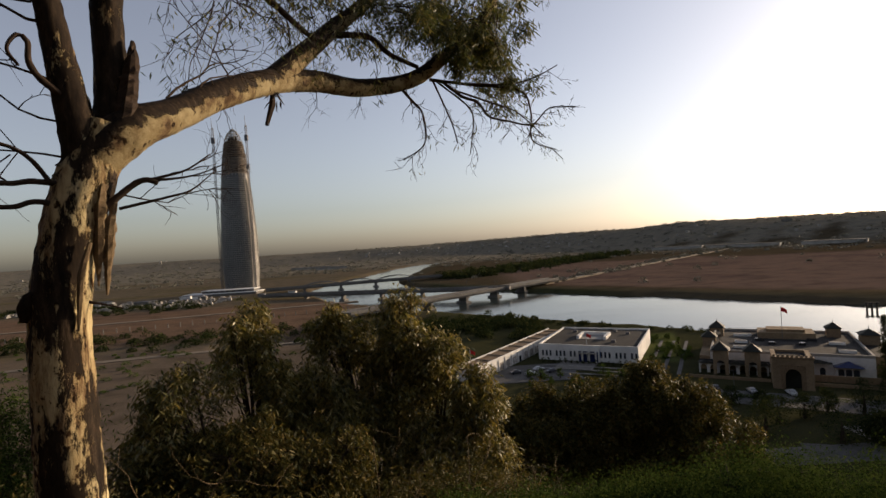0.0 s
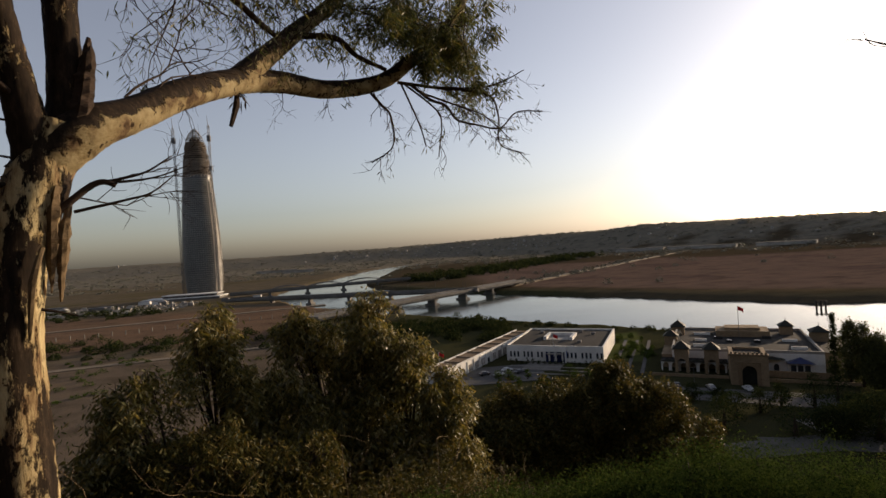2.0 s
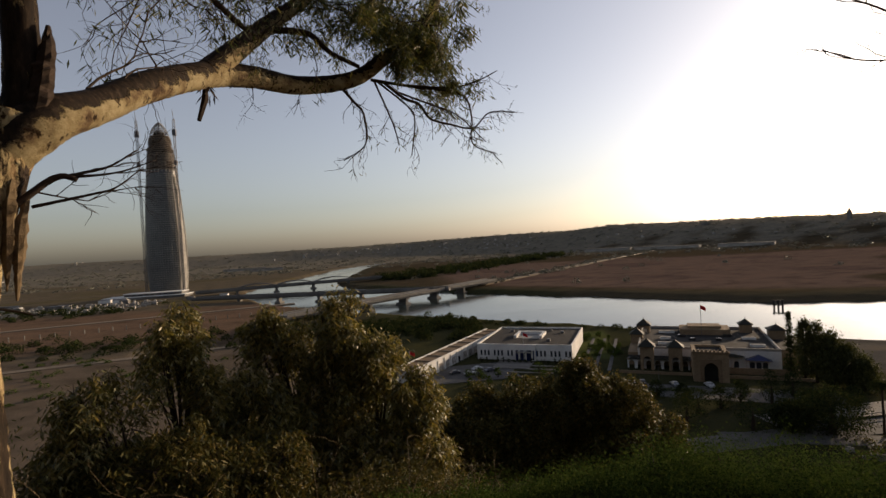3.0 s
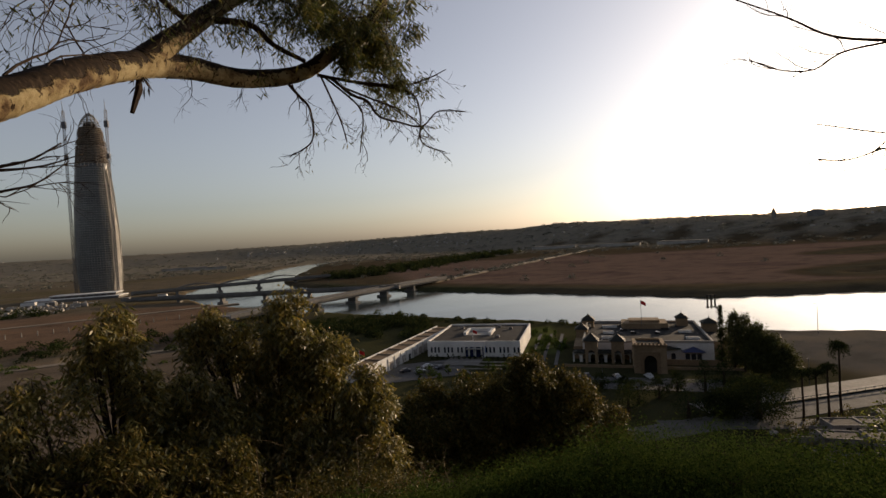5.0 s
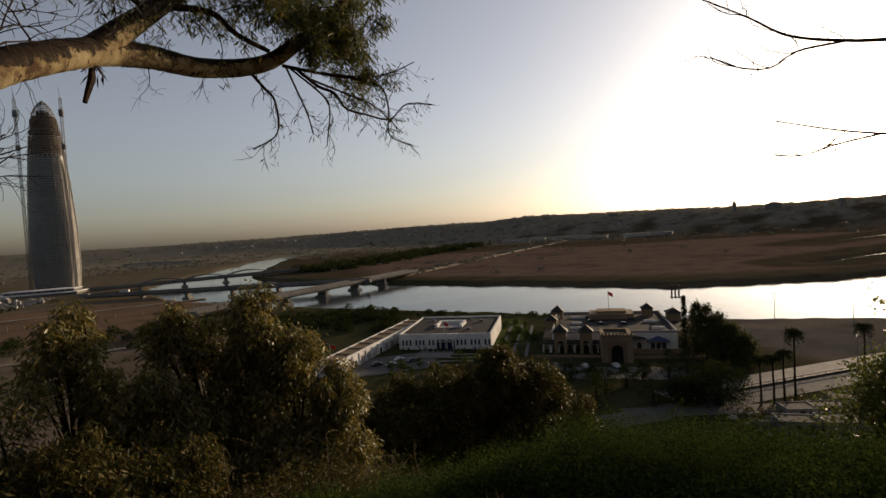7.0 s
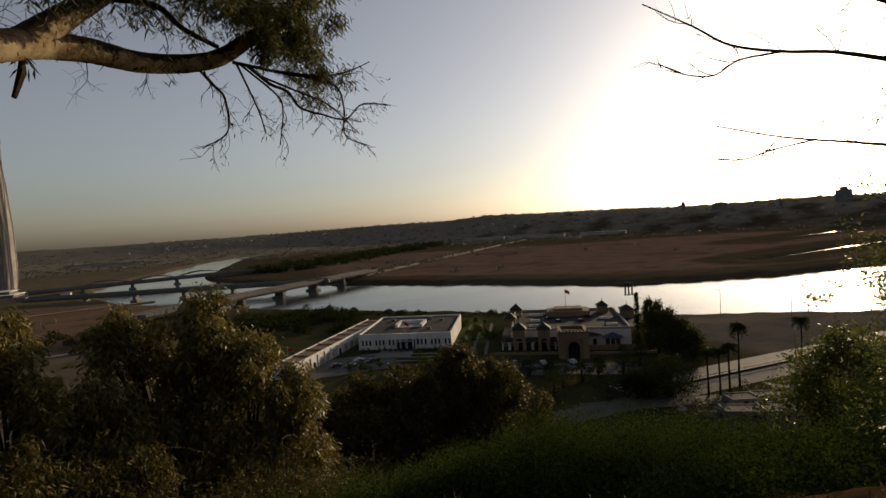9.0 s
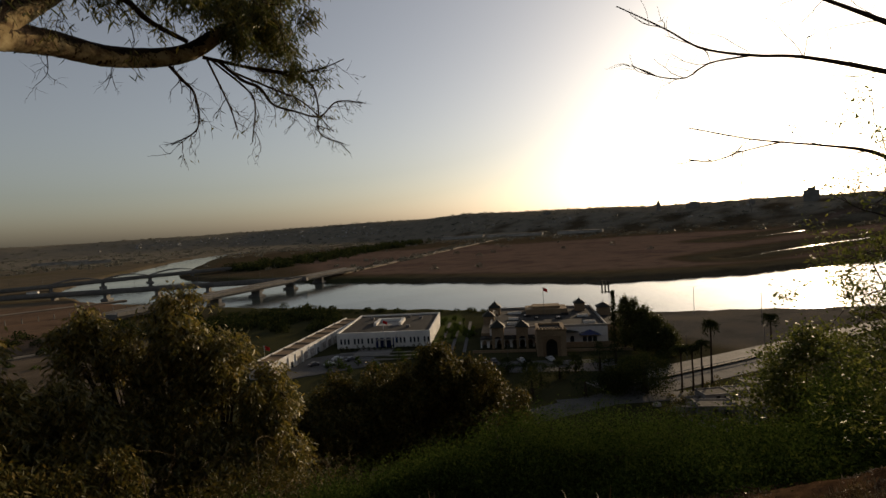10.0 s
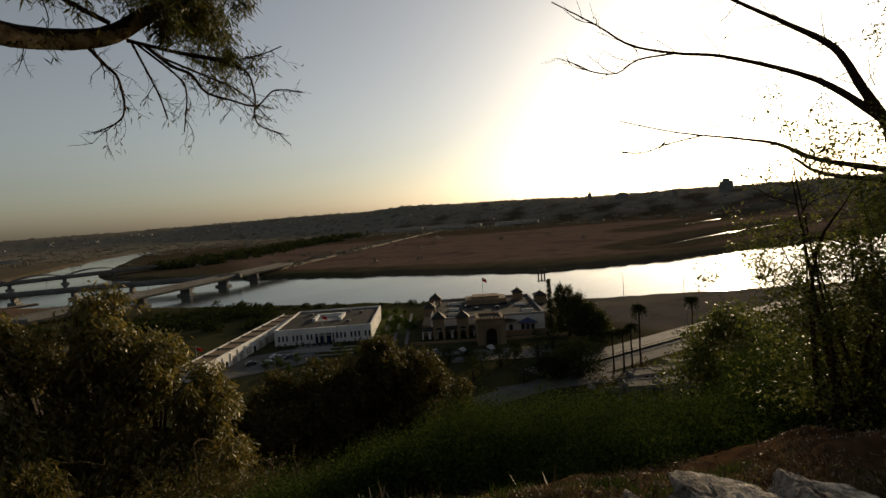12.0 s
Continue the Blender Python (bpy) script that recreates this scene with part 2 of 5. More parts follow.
def spline(pts, radii, step=None):
    """A smooth line through the points, with its radius."""
    p, r = np.asarray(pts, float), np.asarray(radii, float)
    if len(r) != len(p):
        r = np.interp(np.linspace(0, 1, len(p)), np.linspace(0, 1, len(r)), r)
    if len(p) < 3 or not step:
        return p, r
    q = np.vstack([2 * p[0] - p[1], p, 2 * p[-1] - p[-2]])
    out, rad = [], []
    for i in range(len(p) - 1):
        k = max(2, int(np.linalg.norm(p[i + 1] - p[i]) / step))
        t = np.linspace(0, 1, k, endpoint=False)[:, None]
        a, b, c, d = q[i], q[i + 1], q[i + 2], q[i + 3]
        out.append(0.5 * (2 * b + (c - a) * t + (2 * a - 5 * b + 4 * c - d) * t**2 + (3 * b - a - 3 * c + d) * t**3))
        rad.append(r[i] + (r[i + 1] - r[i]) * t[:, 0])
    return np.vstack(out + [p[-1:]]), np.r_[np.concatenate(rad), r[-1]]


def thing(name, label, category, place=(0, 0, 0), group="", kind=""):
    ob = new(name)
    ob.empty_display_size = 0.2
    ob.location = place
    return tagged(ob, label, category, group, kind)


def part(name, geo, material, parent, label="", smooth=False):
    ob = new(name, geo.mesh(name, material, smooth) if isinstance(geo, Geo) else geo)
    ob.parent = parent
    base = parent
    shift = Vector((0, 0, 0))
    while base:
        shift += base.location
        base = base.parent
    if isinstance(geo, Geo):
        ob.location = -shift
    if label:
        ob["label"] = label
    if name == "twig_spray":
        ob["kind"] = "stuff"
    return ob


def single(name, geo, material, label, category, group="", kind="", smooth=False):
    return tagged(new(name, geo.mesh(name, material, smooth)), label, category, group, kind)


def twigs(geo, start, direction, length, radius, depth, tips, bend=0.25, sag=0.0, forks=3):
    """A branching thin twig; tips gathers the points along its last forks."""
    p, d = np.array(start, float), np.array(direction, float)
    d /= np.linalg.norm(d)
    pts = [p.copy()]
    for _ in range(5):
        d = d + rng.normal(0, bend, 3) * 0.6 + (0, 0, -sag * 0.2)
        d /= np.linalg.norm(d)
        p = p + d * length / 5
        pts.append(p.copy())
        if depth == 0:
            tips.append(p.copy())
    geo.tube(pts, [radius, radius * 0.45], 4 if radius < 0.006 else 6)
    if depth:
        for k in range(forks):
            i = rng.integers(2, 6)
            twigs(geo, pts[i], d + rng.normal(0, 0.75, 3), length * rng.uniform(0.45, 0.75), radius * 0.55, depth - 1, tips, bend, sag, forks)


# ---- land ----
def smooth(a, b, x):
    t = np.clip((x - a) / (b - a), 0, 1)
    return t * t * (3 - 2 * t)


RIVER = [(900, 130, 80), (700, 140, 75), (480, 165, 85), (340, 197, 70), (222, 258, 57), (158, 318, 66), (97, 385, 69), (22, 465, 72), (-60, 565, 70),
         (-122, 690, 62), (-130, 800, 54), (-112, 950, 50), (-95, 1150, 42), (-65, 1350, 36), (-15, 1500, 34), (60, 1590, 30), (170, 1640, 26)]
CREEKS = [[(432, 350, 3), (520, 366, 5), (640, 384, 6), (800, 400, 7), (1000, 380, 8)], [(640, 530, 3), (770, 560, 6), (1000, 600, 8), (1300, 600, 8)], [(-125, 290, 4), (-95, 298, 8), (-48, 322, 5)]]


def along(line, x, y):
    """How far inside a course of varying half width a place lies, in metres (negative outside)."""
    best = np.full(x.shape, -1e9)
    for (x0, y0, w0), (x1, y1, w1) in zip(line, line[1:]):
        dx, dy = x1 - x0, y1 - y0
        t = np.clip(((x - x0) * dx + (y - y0) * dy) / (dx * dx + dy * dy), 0, 1)
        best = np.maximum(best, w0 + (w1 - w0) * t - np.hypot(x - x0 - t * dx, y - y0 - t * dy))
    return best


def waves(x, y, scale, seed):
    r = np.random.default_rng(seed)
    out = np.zeros(x.shape)
    for k in range(9):
        a, p, q = r.uniform(0, 6.28), r.uniform(0, 6.28), scale * r.uniform(0.35, 1.6)
        out += np.sin((x * math.cos(a) + y * math.sin(a)) * 6.28 / q + p) * (q / scale) ** 0.5
    return out / 5


def land_height(x, y):
    r, az = np.hypot(x, y), np.degrees(np.arctan2(x, y))
    u = x * 0.342 + y * 0.94
    edge = u - 2.75 - 0.5 * np.clip(x, -6, 0) + 0.25 * waves(x, y, 2.5, 3)
    hill = 50.4 + 0.05 * waves(x, y, 1.2, 5) + 0.018 * waves(x, y, 0.3, 6) + 0.008 * waves(x, y, 0.12, 7) - 0.6 * np.log1p(np.exp(np.clip(edge * 2.2, -40, 400))) / 2.2
    # Steep rise behind the camera, never in view, added to block sky light.
    hill = hill + 1.2 * np.clip(-2.6 - u, 0, 34) + 0.4 * np.clip(-36.6 - u, 0, 60)
    hill = hill + 0.5 * waves(x, y, 14, 9) * smooth(3, 20, edge)
    plain = 3.0 + 0.03 * waves(x, y, 60, 11) + 1.5 * waves(x, y, 500, 12) * smooth(600, 1500, r)
    r0 = np.interp(az, [-60, -40, -14, 2, 13, 25, 45, 60, 90], [2900, 2800, 2300, 2000, 1700, 1350, 1200, 1150, 1100])
    el = np.interp(az, [-60, -41, -33, -14, 2, 13.5, 21, 25, 34, 45, 58, 90], [0, 0.05, 0.1, 0.0, 0.2, 0.45, 0.5, 0.75, 0.7, 0.4, 0.45, 0.4])
    r1 = r0 + 560
    ridge = (52 + np.tan(np.radians(el)) * r1 + 3.0 * waves(x, y, 260, 21) + 1.5 * waves(x, y, 90, 22) - 3) * smooth(0, 1, (r - r0) / 560) ** 1.1
    plain = plain + ridge * (np.abs(az) < 100)
    wet = np.maximum(along(RIVER, x, y) + 3.0 * waves(x, y, 45, 31), along(CREEKS[0], x, y))
    wet = np.maximum(wet, np.maximum(along(CREEKS[1], x, y), along(CREEKS[2], x, y)))
    flat = smooth(-48, -12, wet) * smooth(140, 175, x) * (1 - smooth(0, 25, y + 0.55 * x - 350))
    plain = plain + (0.9 - plain) * flat
    z = np.maximum(hill, plain) + 0.0
    z = z + (-2.5 - z) * smooth(-9, 5, wet) * (hill < 6)
    return z, wet, hill


def cover_colour(x, y, wet, hill):
    r, az = np.hypot(x, y), np.degrees(np.arctan2(x, y))
    c = np.zeros((*x.shape, 3)) + (0.105, 0.085, 0.055)

    def lay(mask, col):
        nonlocal c
        c = c + (np.array(col) - c) * np.clip(mask, 0, 1)[..., None]

    far_side = smooth(0, 30, y + 0.706 * x - 548) * smooth(-70, -30, x + 0.0 * y)
    beyond = np.clip(far_side, 0, 1) * smooth(9, 25, -wet)
    lay(beyond, (0.085, 0.068, 0.045))
    field = beyond * smooth(60, 110, x + 0 * y) * smooth(35, 60, -wet) * (1 - smooth(1000, 1090, y + 0.35 * x + 60 * waves(x, y, 300, 43)))
    lay(field, (0.175, 0.125, 0.103))
    lay(field * smooth(0.2, 0.8, waves(x, y, 130, 44)), (0.14, 0.1, 0.085))
    lay(smooth(9, 14, -wet) * (1 - smooth(24, 36, -wet)) * (hill < 2) * (y > 290 - 0.1 * x), (0.075, 0.07, 0.05))
    left = smooth(0, 40, -x - 60) * (hill < 3)
    lay(left, (0.165, 0.138, 0.1))
    lay(left * smooth(0.0, 0.7, waves(x * 0.5, y, 110, 45)), (0.14, 0.12, 0.07))
    lay(left * smooth(290, 330, y) * (1 - smooth(500, 540, y)), (0.2, 0.135, 0.095))
    lay(smooth(-30, 0, x) * (hill < 3) * (1 - beyond) * (1 - smooth(125, 170, x)), (0.06, 0.062, 0.032))
    lay((1 - smooth(270, 300, y)) * (hill < 3) * smooth(0, 20, -8 - x), (0.18, 0.143, 0.108))
    lay(smooth(0, 12, x - 150) * (hill < 3) * (1 - smooth(0, 6, wet + 6)) * (y < 230), (0.15, 0.138, 0.12))
    # Hills turn paler with distance: aerial haze put into the ground colour.
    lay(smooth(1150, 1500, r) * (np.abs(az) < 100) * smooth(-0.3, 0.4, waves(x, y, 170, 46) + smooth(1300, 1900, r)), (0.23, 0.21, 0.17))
    strip = x - 0.35 * (y - 200)
    lay(smooth(70, 74, strip) * (1 - smooth(90, 94, strip)) * smooth(188, 194, y) * (1 - smooth(244, 250, y)) * (hill < 3), (0.1, 0.12, 0.045))
    slope = smooth(4, 9, hill)
    lay(slope, (0.075, 0.065, 0.032))
    lay(smooth(48.0, 50.0, hill), (0.12, 0.07, 0.042))
    # Dark ground on the added rise behind the camera.
    lay(smooth(51.5, 53, hill), (0.05, 0.05, 0.028))
    return c * 0.7


az = np.r_[np.linspace(-52, 82, 560), np.linspace(82, 308, 90)[1:-1]]
rad = np.r_[0.3, 0.7 * 1.0215 ** np.arange(416)]
A2, R2 = np.meshgrid(np.radians(az), rad)
GX, GY = R2 * np.sin(A2), R2 * np.cos(A2)
GZ, WET, HILL = land_height(GX, GY)
na, nr = len(az), len(rad)
gi, gj = np.meshgrid(np.arange(nr - 1), np.arange(na), indexing="ij")
gk = (gj + 1) % na
faces = np.stack([gi * na + gj, (gi + 1) * na + gj, (gi + 1) * na + gk, gi * na + gk], -1).reshape(-1, 4)
me = bpy.data.meshes.new("ground")
me.from_pydata(np.stack([GX, GY, GZ], -1).reshape(-1, 3).tolist() + [(0, 0, 50.4)], [], faces.tolist() + [[nr * na, j, (j + 1) % na] for j in range(na)])
attr = me.color_attributes.new("cover", "FLOAT_COLOR", "POINT")
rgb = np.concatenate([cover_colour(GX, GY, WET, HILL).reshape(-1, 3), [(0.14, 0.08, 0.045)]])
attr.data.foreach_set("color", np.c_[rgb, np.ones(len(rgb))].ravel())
me.polygons.foreach_set("use_smooth", [True] * len(me.polygons))
me.materials.append(LAND)
tagged(new("ground", me), "dry brown hillside with added unseen rise, river plain, fields and haze-paled far hills", "ground", kind="structure")
wg = Geo()
wg.add([(-700, 100, 0), (2500, 60, 0), (2500, 1800, 0), (-700, 1800, 0)], [(0, 1, 2, 3)])
single("water", wg, WATER, "calm silver river water reflecting the low sun", "river", kind="structure")


def floor_at(x, y):
    return float(land_height(np.array([float(x)]), np.array([float(y)]))[0][0])


# ---- tower under construction ----
TOWER = (-293.5, 741, 3.0)
TOWER_H = 236.0
PROFILE = ([0, 0.06, 0.15, 0.35, 0.55, 0.72, 0.82, 0.92, 0.96, 0.985, 1.0], [22.3, 24.0, 25.2, 24.8, 22.0, 18.6, 16.5, 12.6, 8.8, 4.6, 0.8])


def lathe(geo, levels, sides, place, squash=0.86):
    """Rings of (height, radius) joined into a skin."""
    th = np.arange(sides) * 2 * math.pi / sides
    v = [(place[0] + r * math.cos(a), place[1] + r * squash * math.sin(a), place[2] + z) for z, r in levels for a in th]
    n = len(levels)
    f = [(i * sides + j, i * sides + (j + 1) % sides, (i + 1) * sides + (j + 1) % sides, (i + 1) * sides + j) for i in range(n - 1) for j in range(sides)]
    geo.add(v, f)
    return geo


def radius_at(s):
    return float(np.interp(s, *PROFILE))


def ring(s, depth, low, high, sides, over=0.0):
    """A floor edge round the tower at the share s of its height."""
    r, z = radius_at(s) + over, s * TOWER_H
    return lathe(Geo(), [(z + low, r - depth), (z + low, r), (z + high, r), (z + high, r - depth), (z + low, r - depth)], sides, TOWER)


def upright(a, s0, s1, out, thick, n=8):
    """A rib that follows the tower's outline at the angle a."""
    pts = [(TOWER[0] + (radius_at(s) + out) * math.cos(a), TOWER[1] + 0.86 * (radius_at(s) + out) * math.sin(a), TOWER[2] + s * TOWER_H) for s in np.linspace(s0, s1, n)]
    return Geo().tube(pts, [thick], 4)


def build_tower():
    t = thing("skyscraper", "tall bullet-shaped glass tower still under construction", "tower", TOWER)
    r = np.random.default_rng(19)
    part("shaft", lathe(Geo(), [(s * TOWER_H, radius_at(s) - 0.9) for s in np.linspace(0, 0.72, 30)], 48, TOWER), FACADE, t, "grey glass curtain wall", True)
    part("core", lathe(Geo(), [(0.71 * TOWER_H, 15.5), (0.82 * TOWER_H, 12.5), (0.9 * TOWER_H, 9), (0.945 * TOWER_H, 6)], 20, TOWER), UNLIT_CORE, t, "raw concrete core, coloured dark as if unlit")
    for k in range(56):
        s = 0.012 + 0.695 * k / 56
        part("floor_band", ring(s, 1.0, -0.35, 0.35, 40), FIN, t)
    for k in range(12):
        part("scaffold_deck", ring(0.722 + 0.1 * k / 12, 2.2, -0.3, 0.55, 36, 0.2), DECK, t, "tan scaffold-wrapped floor edge")
    for k in range(9):
        s = 0.828 + 0.1 * k / 9
        part("open_floor", ring(s, radius_at(s) - 2, -0.3, 0.35, 36, r.uniform(-0.6, 1.2)), DECK, t, "open concrete floor slab")
    for k in range(6):
        part("nose_ring", ring(0.935 + 0.063 * k / 6, 0.7, 0, 0.8, 24), FIN, t)
    for k in range(12):
        part("nose_rib", upright(2 * math.pi * k / 12, 0.925, 1, 0, 0.4, 7), FIN, t)
    for k in range(52):
        a = 2 * math.pi * k / 52
        part("facade_fin", upright(a, 0, 0.7 + 0.012 * math.sin(k * 2.4), 0.15, 0.2, 12), FIN, t)
        if k % 2 == 0:
            part("parapet_post", upright(a, 0.705, 0.722, 0.3, 0.5, 2), PALE, t, "pale bracket at the top of the glazing")
            part("scaffold_pole", upright(a, 0.72, 0.9 + 0.02 * math.sin(k), 0.4, 0.13, 6), STEEL, t)
    for a0, wide in ((-0.62, 0.1), (-0.36, 0.3), (0.1, 0.12)):
        g = Geo()
        lv = np.linspace(0.01, 0.69, 20)
        q = [(TOWER[0] + (radius_at(v) + 0.55) * math.cos(a), TOWER[1] + 0.86 * (radius_at(v) + 0.55) * math.sin(a), TOWER[2] + v * TOWER_H) for v in lv for a in np.linspace(a0, a0 + wide * (1.25 - v), 4)]
        g.add(q, [(4 * i + j, 4 * i + j + 1, 4 * i + j + 5, 4 * i + j + 4) for i in range(19) for j in range(3)])
        part("pale_panel_strip", g, PALE, t, "pale vertical strip of facade panels")


def hoist_mast(x, y, top, lean):
    m = thing("hoist_mast", "thin steel lattice hoist mast beside the tower", "crane mast", (x, y, 3), "masts beside the tower")
    h = 1.1
    for dx, dy in ((-h, -h), (h, -h), (h, h), (-h, h)):
        part("chord", Geo().tube([(x + dx, y + dy, 3), (x + dx + lean, y + dy, top)], [0.26], 4), STEEL, m)
    g = Geo()
    for k in range(80):
        z = 3 + (top - 3) * k / 80
        z2 = 3 + (top - 3) * (k + 1) / 80
        sx = x + lean * k / 80
        g.tube([(sx - h, y - h, z), (sx + h, y - h, z2)], [0.12], 3).tube([(sx + h, y - h, z), (sx + h, y + h, z2)], [0.12], 3)
    part("bracing", g, STEEL, m)
    part("cab", Geo().box(x + lean - 2.2, y - 2, top - 22, x + lean + 2.2, y + 2, top - 14), STEEL, m)
    part("jib", Geo().tube([(x + lean, y, top - 2), (x + lean - 1, y, top + 14)], [0.4, 0.2], 4), STEEL, m)
    part("hoist_car", Geo().box(x + lean - 1.8, y - 2, top - 62, x + lean + 1.8, y + 2, top - 56), STEEL, m)
    side = 1 if x < TOWER[0] else -1
    for z in range(30, int(top) - 50, 16):
        reach = abs(x - TOWER[0]) - radius_at((z - 3) / TOWER_H) + 3
        part("wall_tie", Geo().tube([(x, y, z), (x + side * reach, y + 6, z)], [0.2], 4), STEEL, m)


build_tower()
hoist_mast(TOWER[0] - 25.5, TOWER[1] - 8, 240, 0.0)
hoist_mast(TOWER[0] + 24.0, TOWER[1] - 12, 240, 0.0)


def build_podium():
    p = thing("podium", "low white terraced podium building round the tower's foot", "building", (TOWER[0], TOWER[1] - 40, 3))
    for x0, x1, y0, z0, z1 in ((-58, 40, -56, 3, 6.5), (-36, 34, -48, 6.5, 10)):
        part("wall", Geo().box(TOWER[0] + x0, TOWER[1] + y0, z0 - 0.4, TOWER[0] + x1, TOWER[1] - 26, z1 - 0.8), CONCRETE, p)
        part("roof_slab", Geo().box(TOWER[0] + x0 - 1, TOWER[1] + y0 - 1, z1 - 0.8, TOWER[0] + x1 + 1, TOWER[1] - 25, z1), WHITE, p, "white overhanging slab edge")
    for k in range(9):
        x = TOWER[0] - 34 + k * 7.5
        part("window", Geo().box(x, TOWER[1] - 48.3, 7, x + 5.2, TOWER[1] - 47.8, 9), GLASS_DARK, p)


build_podium()


# ---- bridges ----
def bridge(label, a, b, top, width, piers, arches=()):
    a, b = np.array(a, float), np.array(b, float)
    d = b - a
    length, ang = float(np.hypot(*d)), math.atan2(d[1], d[0])
    br = thing("road_bridge", label, "bridge", (*((a + b) / 2), 0))
    part("deck", Geo().box(0, -width / 2, top - 1.8, length, width / 2, top - 0.4, ang, a), CONCRETE, br)
    part("girder", Geo().box(0, -width / 2 + 2, top - 3.4, length, width / 2 - 2, top - 1.8, ang, a), CONCRETE, br, "shaded concrete girder")
    for s in (-1, 1):
        part("parapet", Geo().box(0, s * (width / 2 - 0.2) - 0.2, top - 0.4, length, s * (width / 2 - 0.2) + 0.2, top + 0.7, ang, a), CONCRETE, br)
    for f in piers:
        pr = part("pier", Geo().box(f * length - 1.4, -width / 2 + 2.5, -2.5, f * length + 1.4, width / 2 - 2.5, top - 3.4, ang, a), CONCRETE, br)
        part("pier_base", Geo().box(f * length - 3.2, -width / 2 + 1, -2.5, f * length + 3.2, width / 2 - 1, 1.6, ang, a), CONCRETE, pr, "broad dark pier footing")
    for f0, f1, rise in arches:
        for s in (-1, 1):
            pts = [(a + d * (f0 + (f1 - f0) * q)).tolist() + [top + rise * 4 * q * (1 - q)] for q in np.linspace(0, 1, 17)]
            off = s * (width / 2 - 0.6)
            pts = [(x - math.sin(ang) * off, y + math.cos(ang) * off, z) for x, y, z in pts]
            ar = part("arch", Geo().tube(pts, [0.55], 6), CONCRETE, br, "shallow arch above the deck")
            for x, y, z in pts[2:-2:2]:
                part("hanger", Geo().tube([(x, y, top), (x, y, z)], [0.12], 4), STEEL, ar)
    for k in range(int(length / 28)):
        q = a + d * (k + 0.5) * 28 / length
        part("lamp_post", Geo().tube([(q[0], q[1], top - 0.4), (q[0], q[1], top + 7), (q[0] + 1.5, q[1], top + 7.4)], [0.12], 4), STEEL, br)


bridge("long low concrete road bridge on broad piers over the river", (118, 556), (-72, 362), 9, 14, (0.22, 0.38, 0.54, 0.7, 0.86))
bridge("concrete tramway bridge crossing the river behind another", (-205, 576), (62, 488), 9, 11, (0.2, 0.36, 0.52, 0.68, 0.84))
bridge("far road bridge with shallow arches above its deck", (-235, 670), (-5, 748), 9, 12, (0.2, 0.4, 0.6, 0.8), ((0.2, 0.4, 4), (0.4, 0.6, 4), (0.6, 0.84, 5)))


# ---- white flat-roofed building and its long wing ----
def local_box(x0, y0, z0, x1, y1, z1, place):
    return Geo().box(x0, y0, z0, x1, y1, z1, place[2], place[:2])


def flat_building():
    o = (36.5, 209.0, math.atan2(-18, 34))
    w, d, z0, z1 = 38.5, 40.0, 2.6, 8.6
    h = thing("flat_roofed_hall", "white flat-roofed hall with tall narrow windows", "building", (64, 216, 3))
    wall = part("wall", local_box(0, 0, z0, w, d, z1, o), WHITE, h)
    for q in ((0, 0, w, 0.5), (0, d - 0.5, w, d), (0, 0.5, 0.5, d - 0.5), (w - 0.5, 0.5, w, d - 0.5)):
        part("parapet", local_box(q[0], q[1], z1, q[2], q[3], z1 + 0.8, o), WHITE, h)
    part("roof", local_box(0.5, 0.5, z1, w - 0.5, d - 0.5, z1 + 0.15, o), ROOF, h, "dark grey flat roof")
    for q in ((12, 15, 13.2, 26), (23, 15, 24.2, 26), (13.2, 24.8, 23, 26)):
        part("roof_monitor", local_box(q[0], q[1], z1 + 0.15, q[2], q[3], z1 + 1.5, o), WHITE, h, "low white wall round the roof well")
    part("roof_well", local_box(13.2, 15, z1 + 0.15, 23, 24.8, z1 + 0.3, o), PALE, h, "pale sunken roof well")
    for x, y in ((27, 10), (30, 28), (7, 30), (24, 33)):
        part("roof_vent", local_box(x, y, z1 + 0.15, x + 1.6, y + 1.4, z1 + 1.1, o), STEEL, h)
    for k in range(20):
        if 8 <= k <= 11:
            continue
        x = 1.4 + k * 1.55 + 1.0 * (k // 3) + (0.5 if k > 11 else 0)
        if x < w - 1:
            wn_ = part("window", local_box(x, -0.02, z0 + 2.2, x + 0.75, 0.1, z0 + 4.3, o), GLASS_DARK, h)
            part("sill", local_box(x - 0.1, -0.14, z0 + 2.05, x + 0.85, 0.0, z0 + 2.2, o), PALE, wn_)
    porch = part("porch", local_box(15.6, -0.9, z0 + 4.6, 24.4, 0, z1 + 0.9, o), WHITE, h, "white projecting entrance lintel")
    for x in (15.6, 17.4, 20, 22.6, 23.8):
        part("pillar", local_box(x, -0.9, z0, x + 0.6, 0, z0 + 4.6, o), WHITE, porch)
    part("door", local_box(16.2, -0.25, z0, 23.8, -0.02, z0 + 4.6, o), BLUE_GLASS, porch, "wide dark blue glazed entrance")
    part("awning", local_box(17.0, -2.8, z0 + 3.9, 23.0, -0.9, z0 + 4.15, o), PALE, porch)
    for y, w_ in ((-9, 1.6), (-14, 1.4), (-19, 1.4)):
        part("kerb", local_box(4, y, 2.9, 34, y + 0.35, 3.32, o), PALE, h, "pale kerb of a garden bed")
    part("banner", local_box(23.8, -0.3, z0 + 2, 24.6, -0.15, z0 + 5, o), surface("blue_banner", (0.05, 0.12, 0.35)), h)
    part("terrace", local_box(10, -14, 2.9, 24, -2.5, 3.3, o), PAVING, h, "pale paved forecourt")


